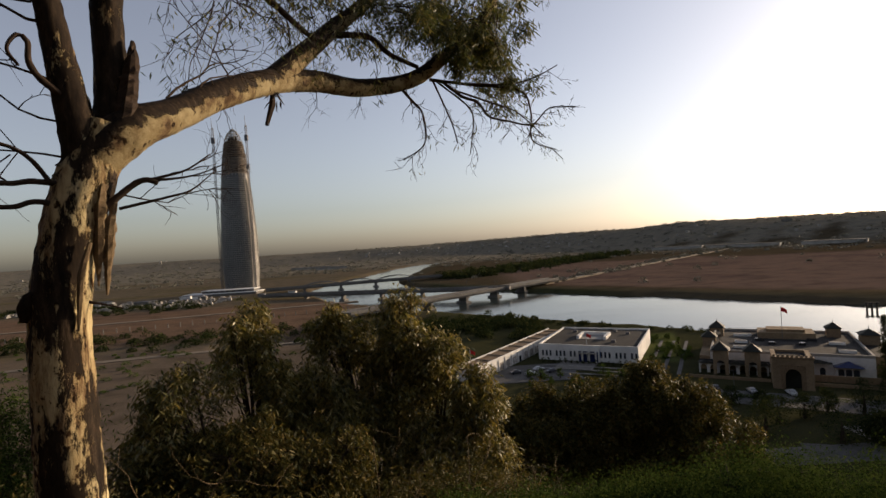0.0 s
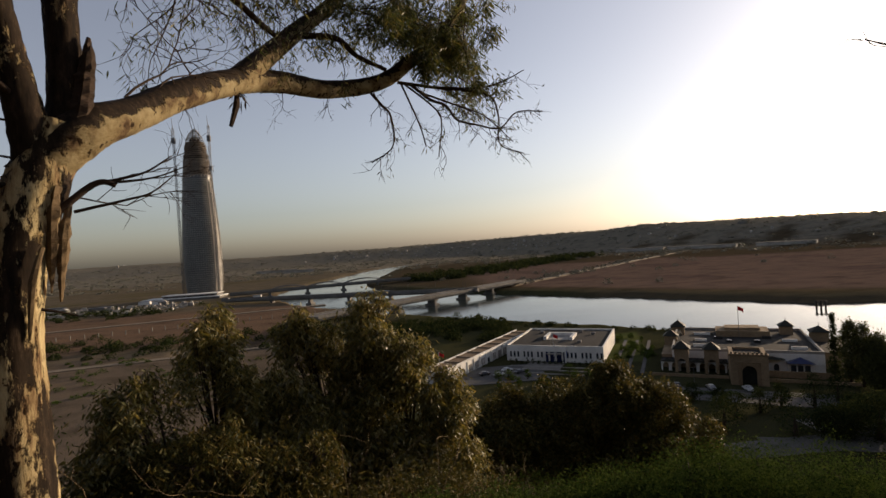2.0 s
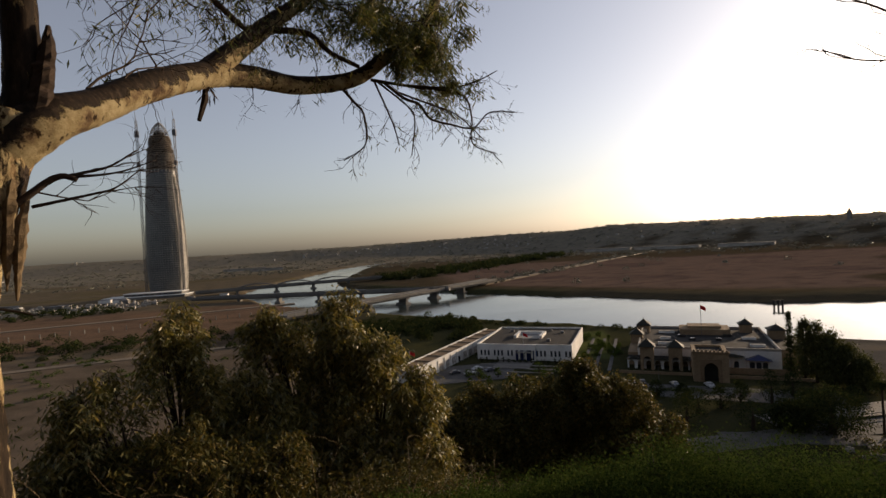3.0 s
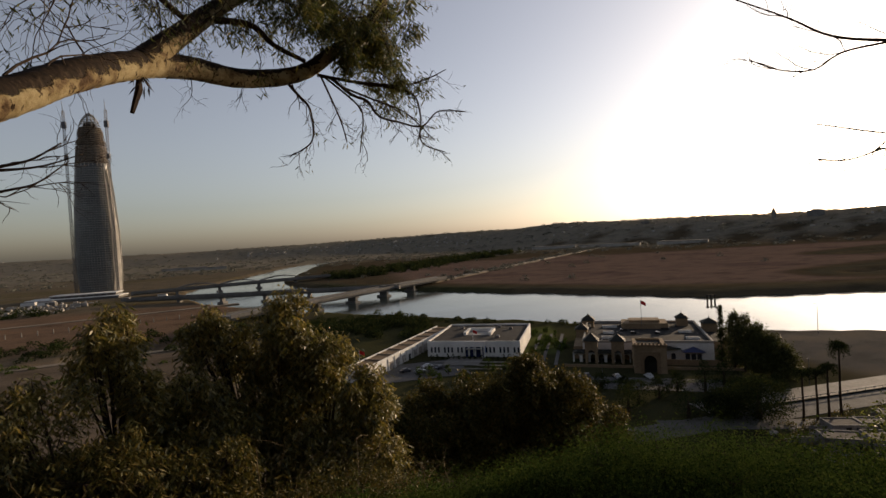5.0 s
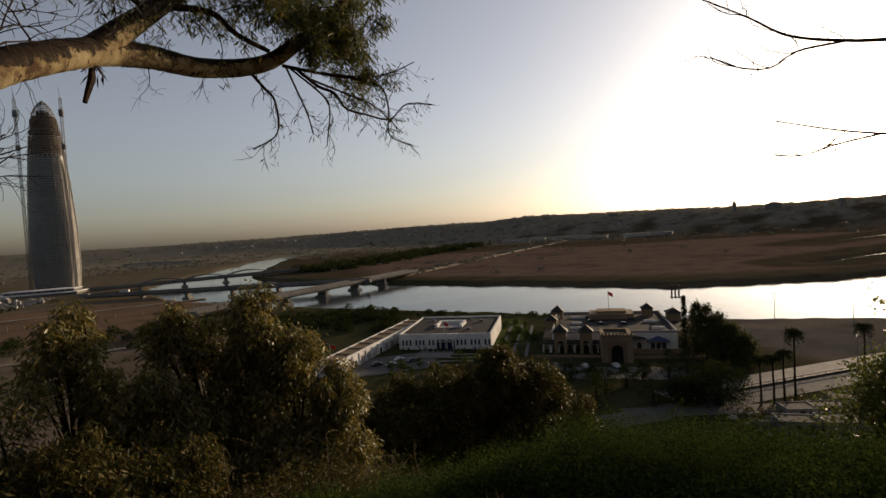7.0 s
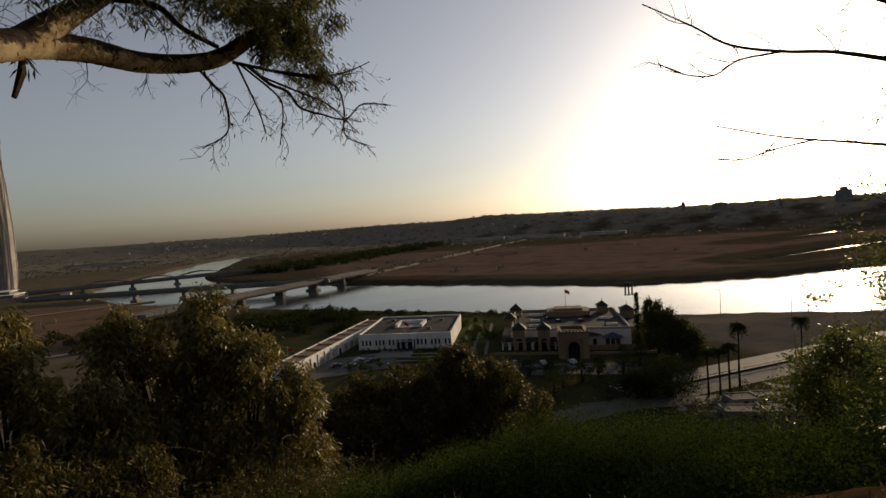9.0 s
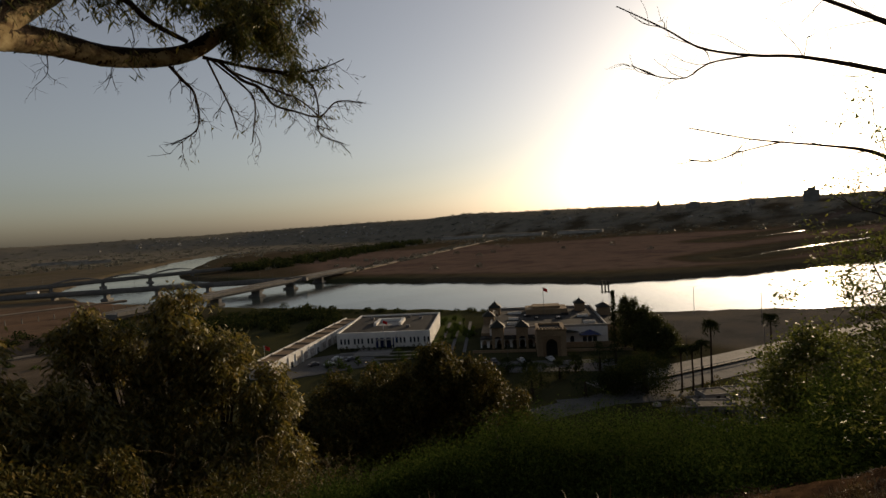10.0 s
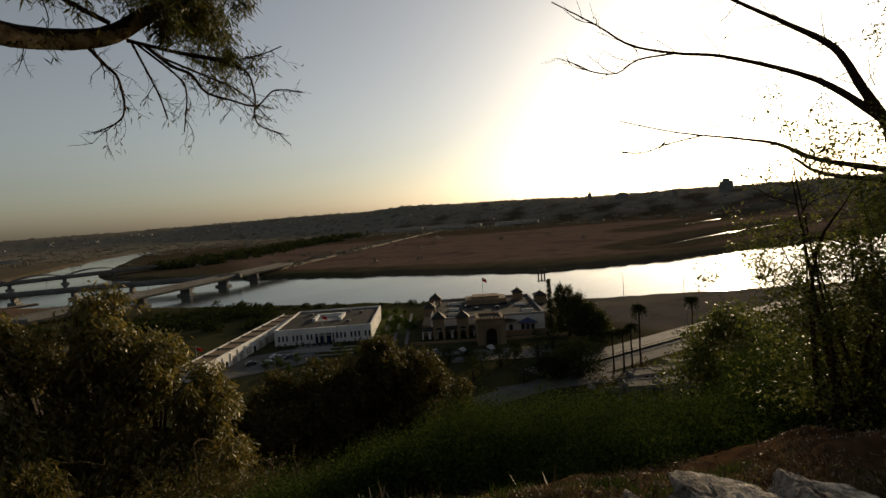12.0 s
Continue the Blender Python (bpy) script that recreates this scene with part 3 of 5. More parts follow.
def long_wing():
    o = (8.5, 179.0, math.atan2(67, 47))
    h = thing("gallery_wing", "long low white gallery wing with a flat brown roof", "building", (32, 213, 3))
    L, w, z0, z1 = 82, 8.0, 2.6, 7.6
    part("wall", local_box(0, 0, z0, L, w, z1, o), WHITE, h)
    part("roof", local_box(0.4, 0.4, z1, L - 0.4, w - 0.4, z1 + 0.12, o), CARVED, h, "weathered brown flat roof")
    part("parapet", local_box(0, 0, z1, L, 0.4, z1 + 0.6, o), WHITE, h)
    part("parapet", local_box(0, w - 0.4, z1, L, w, z1 + 0.6, o), WHITE, h)
    for k in range(9):
        part("roof_joint", local_box(4 + k * 9, 0.4, z1 + 0.12, 4.5 + k * 9, w - 0.4, z1 + 0.5, o), SLAB, h)
    for k in range(11):
        part("buttress", local_box(1 + k * 5.2, -0.35, z0, 1.6 + k * 5.2, 0, z1 - 0.2, o), WHITE, h)
        if k % 4 == 2:
            part("door", local_box(3 + k * 5.2, -0.06, z0, 4.6 + k * 5.2, 0.1, z0 + 2.6, o), GLASS_DARK, h)
        else:
            part("wall_panel", local_box(2.2 + k * 5.2, -0.05, z0 + 0.6, 5.6 + k * 5.2, 0.1, z0 + 3.4, o), BLOTCHY, h, "blotchy grey wall panel")


flat_building()
long_wing()


# ---- palace-style building ----
def pyramid(x0, y0, x1, y1, z0, z1, o, over=0.6):
    g = Geo()
    c, s = math.cos(o[2]), math.sin(o[2])
    p = [(x0 - over, y0 - over, z0), (x1 + over, y0 - over, z0), (x1 + over, y1 + over, z0), (x0 - over, y1 + over, z0), ((x0 + x1) / 2, (y0 + y1) / 2, z1)]
    g.add([(o[0] + c * x - s * y, o[1] + s * x + c * y, z) for x, y, z in p], [(3, 2, 1, 0), (0, 1, 4), (1, 2, 4), (2, 3, 4), (3, 0, 4)])
    return g


def arch_wall(x0, x1, y0, y1, z0, z1, openings, o):
    """A wall with pointed-round openings cut through: (centre, half width, spring height)."""
    g = Geo()
    c, s = math.cos(o[2]), math.sin(o[2])
    cuts = [x0] + [v for m, h, _ in openings for v in (m - h, m + h)] + [x1]
    for a, b in zip(cuts[::2], cuts[1::2]):
        if b - a > 0.02:
            g.box(a, y0, z0, b, y1, z1, o[2], o[:2])
    for m, h, spring in openings:
        n = 10
        arc = [(m - h * math.cos(math.pi * k / n), z0 + spring + h * 1.15 * math.sin(math.pi * k / n)) for k in range(n + 1)]
        v, f = [], []
        for y in (y0, y1):
            v += [(x, y, z) for x, z in arc] + [(x, y, z1) for x, z in arc]
        k1 = 2 * (n + 1)
        for i in range(n):
            f += [(i, i + 1, n + 2 + i, n + 1 + i), (k1 + i + 1, k1 + i, k1 + n + 1 + i, k1 + n + 2 + i), (i + 1, i, k1 + i, k1 + i + 1), (n + 1 + i, n + 2 + i, k1 + n + 2 + i, k1 + n + 1 + i)]
        g.add([(o[0] + c * x - s * y, o[1] + s * x + c * y, z) for x, y, z in v], f)
    return g


def tower_kiosk(h, x, y, z0, w, eave, tip, o, arched=True):
    hole = ((x + w / 2, w * 0.27, (eave - z0) * 0.45),) if arched else ()
    k = part("kiosk", arch_wall(x, x + w, y, y + 0.5, z0, eave, hole, o), SAND, h, "ochre stone kiosk" + (" with arched openings" if arched else ""))
    part("side_wall", arch_wall(x, x + w, y + w - 0.5, y + w, z0, eave, hole, o), SAND, k)
    for xx in (x, x + w - 0.5):
        part("side_wall", local_box(xx, y + 0.5, z0, xx + 0.5, y + w - 0.5, eave, o), SAND, k)
    part("kiosk_roof", pyramid(x, y, x + w, y + w, eave, tip, o), TILE, k, "dark green pyramid tile roof")
    cx, cy = x + w / 2, y + w / 2
    c, s = math.cos(o[2]), math.sin(o[2])
    part("finial", Geo().tube([(o[0] + c * cx - s * cy, o[1] + s * cx + c * cy, tip - 0.2), (o[0] + c * cx - s * cy, o[1] + s * cx + c * cy, tip + 1.3)], [0.12, 0.04], 5), STEEL, k)


def palace():
    o = (91.0, 178.5, math.radians(-30))
    h = thing("palace", "ochre and white palace-style building with arches and kiosks", "building", (118, 184, 3))
    W, D, z0, z1 = 45, 43, 2.6, 9.0
    part("wall", local_box(0, 0, z0, W, D, z1, o), WHITE, h)
    part("roof", local_box(0.6, 0.6, z1, W - 0.6, D - 0.6, z1 + 0.15, o), ROOF, h, "grey flat roof")
    for q in ((0, 0, W, 0.6), (0, D - 0.6, W, D), (0, 0.6, 0.6, D - 0.6), (W - 0.6, 0.6, W, D - 0.6)):
        part("parapet", local_box(q[0], q[1], z1, q[2], q[3], z1 + 0.9, o), PALE, h)
    block = part("roof_block", local_box(15, 27, z1 + 0.15, 33, 38, z1 + 2.4, o), SAND, h, "raised ochre roof pavilion")
    part("block_roof", local_box(18, 29, z1 + 2.4, 30, 36, z1 + 3.4, o), SAND, block)
    for x, y, w, d in ((7, 7, 4.5, 2), (7.5, 17, 4, 2), (7, 30, 6, 2), (37, 6, 4.5, 2), (36, 19, 4.5, 2), (18, 16, 2, 2), (18, 32, 2, 2), (27, 16, 2, 2), (27, 31, 2, 2), (14, 22, 3, 1.5), (30, 24, 3, 1.5)):
        box = part("skylight", local_box(x, y, z1 + 0.15, x + w, y + d, z1 + 0.9, o), WHITE if w > 3.5 else ROOF, h, "boxy roof skylight")
        part("skylight_glass", local_box(x + 0.2, y + 0.2, z1 + 0.9, x + w - 0.2, y + d - 0.2, z1 + 1.0, o), PALE if w > 3.5 else GLASS_DARK, box)
    tower_kiosk(h, -1, 29, z1 - 0.5, 4.6, z1 + 3.4, z1 + 6, o)
    tower_kiosk(h, 37, 33, z1 - 0.5, 4.2, z1 + 3.4, z1 + 5.6, o, False)
        # front range: arcade between kiosks on one side of the gate, plain white front on the other
    for k in range(7):
        x = -3.4 + k * 2.9
        part("arcade_bay", arch_wall(x, x + 2.9, -5.4, -4.9, z0, 6.4, ((x + 1.45, 0.95, 2.2),), o), WHITE, h, "white arched bay")
    part("wing_roof", local_box(-3.4, -4.9, 6.2, 17.4, 0, 6.5, o), ROOF, h)
    part("wing_wall", local_box(-3.4, -0.4, z0, 17.4, -0.02, 6.2, o), SAND, h)
    for x0, x1 in ((-3.4, 1.0), (5.8, 10.2), (14.8, 17.2)):
        part("tile_canopy", pyramid(x0, -6.4, x1, -4.9, 6.4, 7.6, o, 0.15), TILE, h, "dark green tiled canopy")
    tower_kiosk(h, 1.1, -7.6, z0, 4.5, 11.2, 13.8, o)
    tower_kiosk(h, 10.3, -7.6, z0, 4.4, 11.2, 13.6, o)
    tower_kiosk(h, -3.2, 16, z0, 4.4, z1 + 2.0, z1 + 4.4, o)
    part("side_range", local_box(-3.4, 0, z0, -0.02, 16, 7.6, o), SAND, h)
    for x in (28.4, 31.6):
        wn_ = part("window", arch_wall(x - 1.2, x + 1.2, -0.35, -0.02, z0 + 0.6, z0 + 4.2, ((x, 0.75, 1.5),), o), WHITE, h, "white arched window surround")
        part("pane", local_box(x - 0.75, -0.18, z0 + 0.6, x + 0.75, -0.03, z0 + 2.9, o), GLASS_DARK, wn_)
    part("tile_canopy", pyramid(26.6, -1.8, 34.0, 0, z0 + 4.6, z0 + 5.6, o, 0.1), TILE, h, "dark tiled canopy over the arched windows")
    bay = part("bay", local_box(34.8, -1.6, z0, 41.4, -0.02, z0 + 3.6, o), WHITE, h, "projecting bay under a blue awning")
    for x in (35.4, 37.3, 39.2):
        part("pane", local_box(x, -1.72, z0 + 0.8, x + 1.5, -1.6, z0 + 3.0, o), GLASS_DARK, bay)
    part("awning", pyramid(34.4, -2.8, 41.8, 0, z0 + 3.7, z0 + 5.6, o, 0.2), BLUE_GLASS, bay, "dark blue awning")
    annex = part("annex", local_box(45.02, 6, z0, 55, 30, 8.2, o), SAND, h, "ochre side building")
    part("annex_roof", local_box(45.3, 6.3, 8.2, 54.7, 29.7, 8.4, o), ROOF, annex)
    tower_kiosk(h, 45.6, 24.5, 8.0, 5.2, z1 + 2.8, z1 + 4.8, o, False)
    gate = part("gatehouse", arch_wall(17.4, 27.6, -19.5, -18.3, z0, 12.0, ((22.5, 2.0, 4.2),), o), SAND, h, "ochre gatehouse with a tall horseshoe arch")
    part("arch_surround", arch_wall(19.4, 25.6, -19.72, -19.5, z0, 10.2, ((22.5, 2.0, 4.2),), o), CARVED, gate, "carved stone arch frame")
    part("gate_side", local_box(17.4, -18.3, z0, 18.6, -5.5, 12.0, o), SAND, gate)
    part("gate_side", local_box(26.4, -18.3, z0, 27.6, -5.5, 12.0, o), SAND, gate)
    part("gate_back", local_box(18.6, -6.1, z0, 26.4, -5.5, 12.0, o), SAND, gate)
    part("gate_roof", local_box(18.6, -18.3, 11.0, 26.4, -6.1, 11.3, o), ROOF, gate)
    part("cornice", local_box(17.1, -19.8, 12.0, 27.9, -18.0, 12.6, o), CARVED, gate)
    part("gate_door", local_box(20.3, -17.2, z0, 24.7, -17.0, z0 + 6.4, o), TILE, gate, "dark recessed doorway")
    for k in range(9):
        part("merlon", local_box(17.5 + k * 1.16, -19.5, 12.6, 18.1 + k * 1.16, -19.0, 13.2, o), SAND, gate)
    part("forecourt_wall", local_box(-6, -13, z0, 17.2, -12.6, 4.0, o), SAND, h)
    part("forecourt_wall", local_box(27.8, -8, z0, 52, -7.6, 5.0, o), SAND, h)
    part("forecourt_wall", local_box(27.8, -14, z0, 52, -13.6, 4.0, o), SAND, h)
    f = thing("flag", "red flag flying from a thin pole on the roof", "flag", (124, 193, 9))
    part("pole", Geo().tube([(124, 190, 9.1), (124, 190, 21.4)], [0.09], 5), STEEL, f)
    g = Geo()
    n = 8
    v = [(124 + 2.4 * i / n, 190 + 0.25 * math.sin(i * 1.1), 21.3 - k * 1.5 - 0.16 * i) for k in (0, 1) for i in range(n + 1)]
    g.add(v, [(i, i + 1, n + 2 + i, n + 1 + i) for i in range(n)])
    part("cloth", g, RED, f, "dull red cloth", True)


palace()


def small_flag(x, y, z0, top):
    f = thing("flag", "small red flag on a white pole before the hall", "flag", (x, y, z0), "small flags")
    part("pole", Geo().tube([(x, y, z0 - 0.1), (x, y, top)], [0.08], 5), WHITE, f)
    g = Geo()
    g.add([(x + 1.9 * i / 6, y + 0.2 * math.sin(i * 1.2), top - 0.1 - k * 1.3 - 0.15 * i) for k in (0, 1) for i in range(7)], [(i, i + 1, 8 + i, 7 + i) for i in range(6)])
    part("cloth", g, RED, f, "red cloth", True)


small_flag(52.7, 196.0, 3.0, 15.0)
small_flag(7.6, 190.0, 3.0, 12.6)

# ---- roads and paving by the shore ----
for nm, lab, y0, y1, x0, x1, z, mt in (("road", "grey asphalt shore road", 103, 111.5, 60, 330, 3.1, ASPHALT), ("pavement", "pale paved promenade", 113, 121, 92, 330, 3.14, PAVING)):
    single(nm, Geo().box(x0, y0, 2.2, x1, y1, z), mt, lab, "road", kind="structure")
single("pavement", Geo().box(-8, -38, 2.2, 54, -25, 3.1, math.radians(-30), (91, 178.5)), ASPHALT, "dark asphalt car park before the palace", "car park", kind="structure")
single("pavement", Geo().box(14, 176, 2.2, 46, 200, 3.1, math.radians(0), (0, 0)), ASPHALT, "dark asphalt forecourt with parked cars", "car park", kind="structure")
single("road", Geo().box(40, 108, 2.2, 100, 114, 3.13, math.radians(-20), (0, 20)), ASPHALT, "grey asphalt access road", "road", kind="structure")


for k in range(3):
    single("pavement", Geo().box(42 + k * 5, -12, 2.2, 43.3 + k * 5, 46, 3.12, math.atan2(-18, 34), (36.5, 209.0)), ASPHALT, "narrow grey garden path between lawns", "path", kind="structure")


# ---- eucalyptus on the plateau ----
def away(p):
    """Moves a point of the long branch outwards along its line of growth."""
    p = np.array(p, float) - (0, 0, 52)
    a = math.degrees(math.atan2(p[0], p[1]))
    return p * (1 + 0.34 * float(smooth(-31, -8, np.array(a)))) + (0, 0, 52)


def big_eucalyptus():
    t = thing("eucalyptus_tree", "peeling pale-barked eucalyptus with forked trunk and hanging leaves", "tree", (-1.57, 2.09, 50.3))
    trunk = Geo().tube([(-1.6, 2.1, 50.25), (-1.57, 2.08, 50.75), (-1.57, 2.08, 51.1), (-1.57, 2.07, 51.4), (-1.57, 2.07, 51.72), (-1.54, 2.09, 52.06), (-1.48, 2.15, 52.36), (-1.42, 2.22, 52.6)],
                       [0.17, 0.127, 0.117, 0.111, 0.105, 0.1, 0.108, 0.09], 28, 0.03, 0.06)
    part("trunk", trunk, BARK, t, "pale cream trunk with dark peeling bark", True)
    part("limb", Geo().tube([(-1.46, 2.18, 52.42), (-1.43, 2.27, 52.65), (-1.43, 2.29, 52.86), (-1.43, 2.29, 53.19), (-1.41, 2.32, 53.6), (-1.3, 2.4, 54.4), (-1.2, 2.6, 55.2)], [0.08, 0.075, 0.068, 0.063, 0.06, 0.05, 0.04], 20, 0.03, 0.06), BARK_OLD, t, "upright grey limb", True)
    part("limb", Geo().tube([(-1.47, 2.15, 52.4), (-1.5, 2.13, 52.66), (-1.53, 2.11, 52.89), (-1.55, 2.09, 53.1), (-1.57, 2.07, 53.32), (-1.6, 2.0, 54.1)], [0.08, 0.065, 0.055, 0.048, 0.044, 0.03], 18, 0.03, 0.08), BARK_OLD, t, "dark leaning limb", True)
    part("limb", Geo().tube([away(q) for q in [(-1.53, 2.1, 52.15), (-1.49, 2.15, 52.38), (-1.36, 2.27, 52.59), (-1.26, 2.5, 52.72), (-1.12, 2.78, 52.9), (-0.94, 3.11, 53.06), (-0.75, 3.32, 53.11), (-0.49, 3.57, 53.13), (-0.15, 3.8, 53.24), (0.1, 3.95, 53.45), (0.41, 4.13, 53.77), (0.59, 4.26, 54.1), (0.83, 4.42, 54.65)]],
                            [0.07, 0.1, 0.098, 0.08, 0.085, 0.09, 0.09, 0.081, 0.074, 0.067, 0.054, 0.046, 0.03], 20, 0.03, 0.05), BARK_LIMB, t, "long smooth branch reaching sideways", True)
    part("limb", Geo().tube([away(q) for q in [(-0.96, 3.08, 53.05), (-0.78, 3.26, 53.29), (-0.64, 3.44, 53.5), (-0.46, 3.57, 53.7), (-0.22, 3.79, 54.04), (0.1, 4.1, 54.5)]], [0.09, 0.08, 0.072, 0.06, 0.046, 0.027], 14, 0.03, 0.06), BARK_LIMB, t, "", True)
    part("branch", Geo().tube([away(q) for q in [(-0.66, 3.41, 53.44), (-0.42, 3.47, 53.44), (-0.29, 3.59, 53.36), (-0.1, 3.72, 53.3)]], [0.03, 0.026, 0.022, 0.02], 8, 0.03, 0.05), TWIG, t, "", True)
    part("branch", Geo().tube([away(q) for q in [(-1.3, 2.4, 53.9), (-1.1, 2.6, 53.55), (-0.9, 2.9, 53.45), (-0.7, 3.1, 53.3), (-0.62, 3.3, 53.4)]], [0.03, 0.028, 0.024, 0.02, 0.015], 8, 0.03, 0.05), TWIG, t, "", True)
    part("bark_strip", Geo().tube([(-1.33, 2.3, 53.0), (-1.33, 2.27, 52.85), (-1.35, 2.22, 52.6), (-1.42, 2.12, 52.2)], [0.008, 0.03, 0.034, 0.01], 9, 0.02, 0.5), TWIG, t, "torn dark bark strip")
    # bare twigs and leaf sprays
    g, tips = Geo(), []
    sprays = (((-0.03, 5.25, 53.7), (0.42, 5.35, 53.65), (0.67, 5.39, 53.63), (0.95, 5.42, 53.56), (1.02, 5.42, 53.33), (1.02, 5.43, 53.05), (1.27, 5.44, 52.94)),
              ((0.1, 5.27, 53.68), (0.3, 5.33, 53.53), (0.46, 5.36, 53.47), (0.57, 5.38, 53.32), (0.79, 5.41, 53.26), (1.03, 5.43, 53.22), (1.22, 5.43, 53.38), (1.5, 5.43, 53.38)),
              ((0.02, 5.26, 53.7), (0.35, 5.34, 53.43), (0.4, 5.35, 53.27), (0.35, 5.35, 52.94)),
              ((0.0, 5.25, 53.7), (0.17, 5.31, 53.27), (0.22, 5.32, 53.05)),
              ((-0.37, 5.15, 53.66), (-0.2, 5.21, 53.46), (-0.12, 5.23, 53.35), (-0.12, 5.24, 53.05), (-0.34, 5.17, 52.88)),
              ((0.3, 5.32, 53.66), (0.81, 5.4, 53.65), (1.1, 5.42, 53.72), (1.33, 5.43, 53.83)),
              ((0.2, 5.3, 53.6), (0.6, 5.5, 53.5), (0.9, 5.6, 53.4), (1.2, 5.6, 53.1)))
    for line in sprays:
        big = len(line) > 4
        part("branch", Geo().tube(line, [0.017 if big else 0.011, 0.005], 6, 0.04, 0.1), TWIG, t, "thin bare crooked branch", True)
        pts, _ = spline(line, [1, 1], 0.09)
        for i in range(2, len(pts) - 1):
            d = pts[i + 1] - pts[i]
            for _k in range(2 if i > 3 else 1):
                twigs(g, pts[i], d / np.linalg.norm(d) + rng.normal(0, 0.65, 3) + (0.25, 0, -0.35), rng.uniform(0.1, 0.27), rng.uniform(0.0028, 0.005), 1, tips, 0.35, 0.25, 3)
    part("twig_spray", g, TWIG, t, "bare dark fine twigs")
    for line, r0, r1 in ((((-1.5, 2.1, 52.34), (-1.58, 2.0, 52.35), (-1.63, 1.96, 52.34), (-1.75, 1.87, 52.33), (-2.0, 1.75, 52.2)), 0.013, 0.008),
                         (((-1.5, 2.08, 52.25), (-1.58, 2.0, 52.27), (-1.64, 1.96, 52.25), (-1.75, 1.87, 52.26), (-2.0, 1.75, 52.3)), 0.012, 0.007),
                         (((-1.54, 2.04, 52.34), (-1.58, 2.0, 52.43), (-1.63, 1.96, 52.48), (-1.72, 1.9, 52.51), (-1.95, 1.8, 52.6)), 0.01, 0.006),
                         (((-1.42, 2.13, 52.22), (-1.35, 2.17, 52.3), (-1.3, 2.2, 52.35), (-1.26, 2.22, 52.365), (-1.225, 2.24, 52.35)), 0.015, 0.011),
                         (((-1.3, 2.2, 52.35), (-1.2, 2.25, 52.38), (-1.12, 2.29, 52.41), (-1.03, 2.33, 52.48)), 0.008, 0.003),
                         (((-1.36, 2.17, 52.24), (-1.19, 2.26, 52.29), (-1.11, 2.3, 52.32), (-1.01, 2.34, 52.41)), 0.007, 0.002),
                         (((-1.26, 2.22, 52.36), (-1.17, 2.27, 52.37), (-1.08, 2.31, 52.39), (-0.97, 2.36, 52.44)), 0.007, 0.002),
                         (((-1.5, 2.08, 52.7), (-1.55, 2.03, 52.76), (-1.575, 2.01, 52.82), (-1.575, 2.01, 52.9), (-1.6, 1.99, 52.92), (-1.625, 1.97, 52.86), (-1.6, 1.99, 52.8)), 0.015, 0.006)):
        part("branch", Geo().tube(line, [r0, r1], 8, 0.015, 0.12), TWIG, t, "dead dark side branch", True)
    for x, y, z, r0, drop in ((-1.4, 2.12, 52.42, 0.03, 0.5), (-1.385, 2.15, 52.3, 0.022, 0.42), (-1.43, 2.03, 52.1, 0.014, 0.35)):
        part("bark_strip", Geo().tube([(x + 0.02, y + 0.02, z), (x, y - 0.01, z - drop * 0.35), (x - 0.02, y - 0.005, z - drop * 0.7), (x - 0.035, y, z - drop)], [0.008, r0, r0 * 0.7, 0.004], 7, 0.02, 0.5), DRYSTEM, t, "loose red-brown hanging bark strip")
    part("knot", Geo().tube([(-1.6, 2.02, 51.93), (-1.635, 2.0, 51.87), (-1.645, 1.99, 51.8)], [0.02, 0.036, 0.014], 9, 0.01, 0.3), BARK_OLD, t, "dark swollen knot", True)
    part("branch", Geo().tube([(-1.47, 2.1, 51.86), (-1.4, 2.12, 51.84), (-1.35, 2.14, 51.82)], [0.007, 0.004, 0.003], 5), TWIG, t, "short dead twig")
    crown = Geo()
    pick = np.array(tips)[rng.random(len(tips)) < 0.12]
    crown.leaves(pick + rng.normal(0, 0.02, pick.shape), 0.07, 0.011, 0.8)
    g2 = Geo()
    for _ in range(46):
        f = rng.random()
        base = np.array([-1.0, 3.0, 53.75]) + f * np.array([1.65, 1.25, 0.15]) + rng.normal(0, 1, 3) * (0.22, 0.25, 0.22)
        base[0] = min(base[0], 0.45)
        tp = []
        twigs(g2, away(base), rng.normal(0, 1, 3) * (1, 0.6, 0.5) + (0.2, 0, -0.1), 0.4, 0.006, 2, tp, 0.35, 0.5, 3)
        tp = np.array(tp)
        crown.leaves(np.repeat(tp, 5 if f > 0.3 else 2, 0) + rng.normal(0, 0.04, (len(tp) * (5 if f > 0.3 else 2), 3)), 0.085, 0.012, 0.75)
    for _ in range(20):
        base = np.array([0.44, 4.15, 53.84]) + rng.normal(0, 1, 3) * (0.17, 0.22, 0.19)
        base[0] = min(base[0], 0.56)
        tp = []
        twigs(g2, away(base), rng.normal(0, 1, 3) * (1, 0.6, 0.3) + (0.2, 0, -0.35), 0.36, 0.006, 2, tp, 0.35, 0.6, 3)
        tp = np.array(tp)
        crown.leaves(np.repeat(tp, 6, 0) + rng.normal(0, 0.05, (len(tp) * 6, 3)), 0.12, 0.014, 0.82)
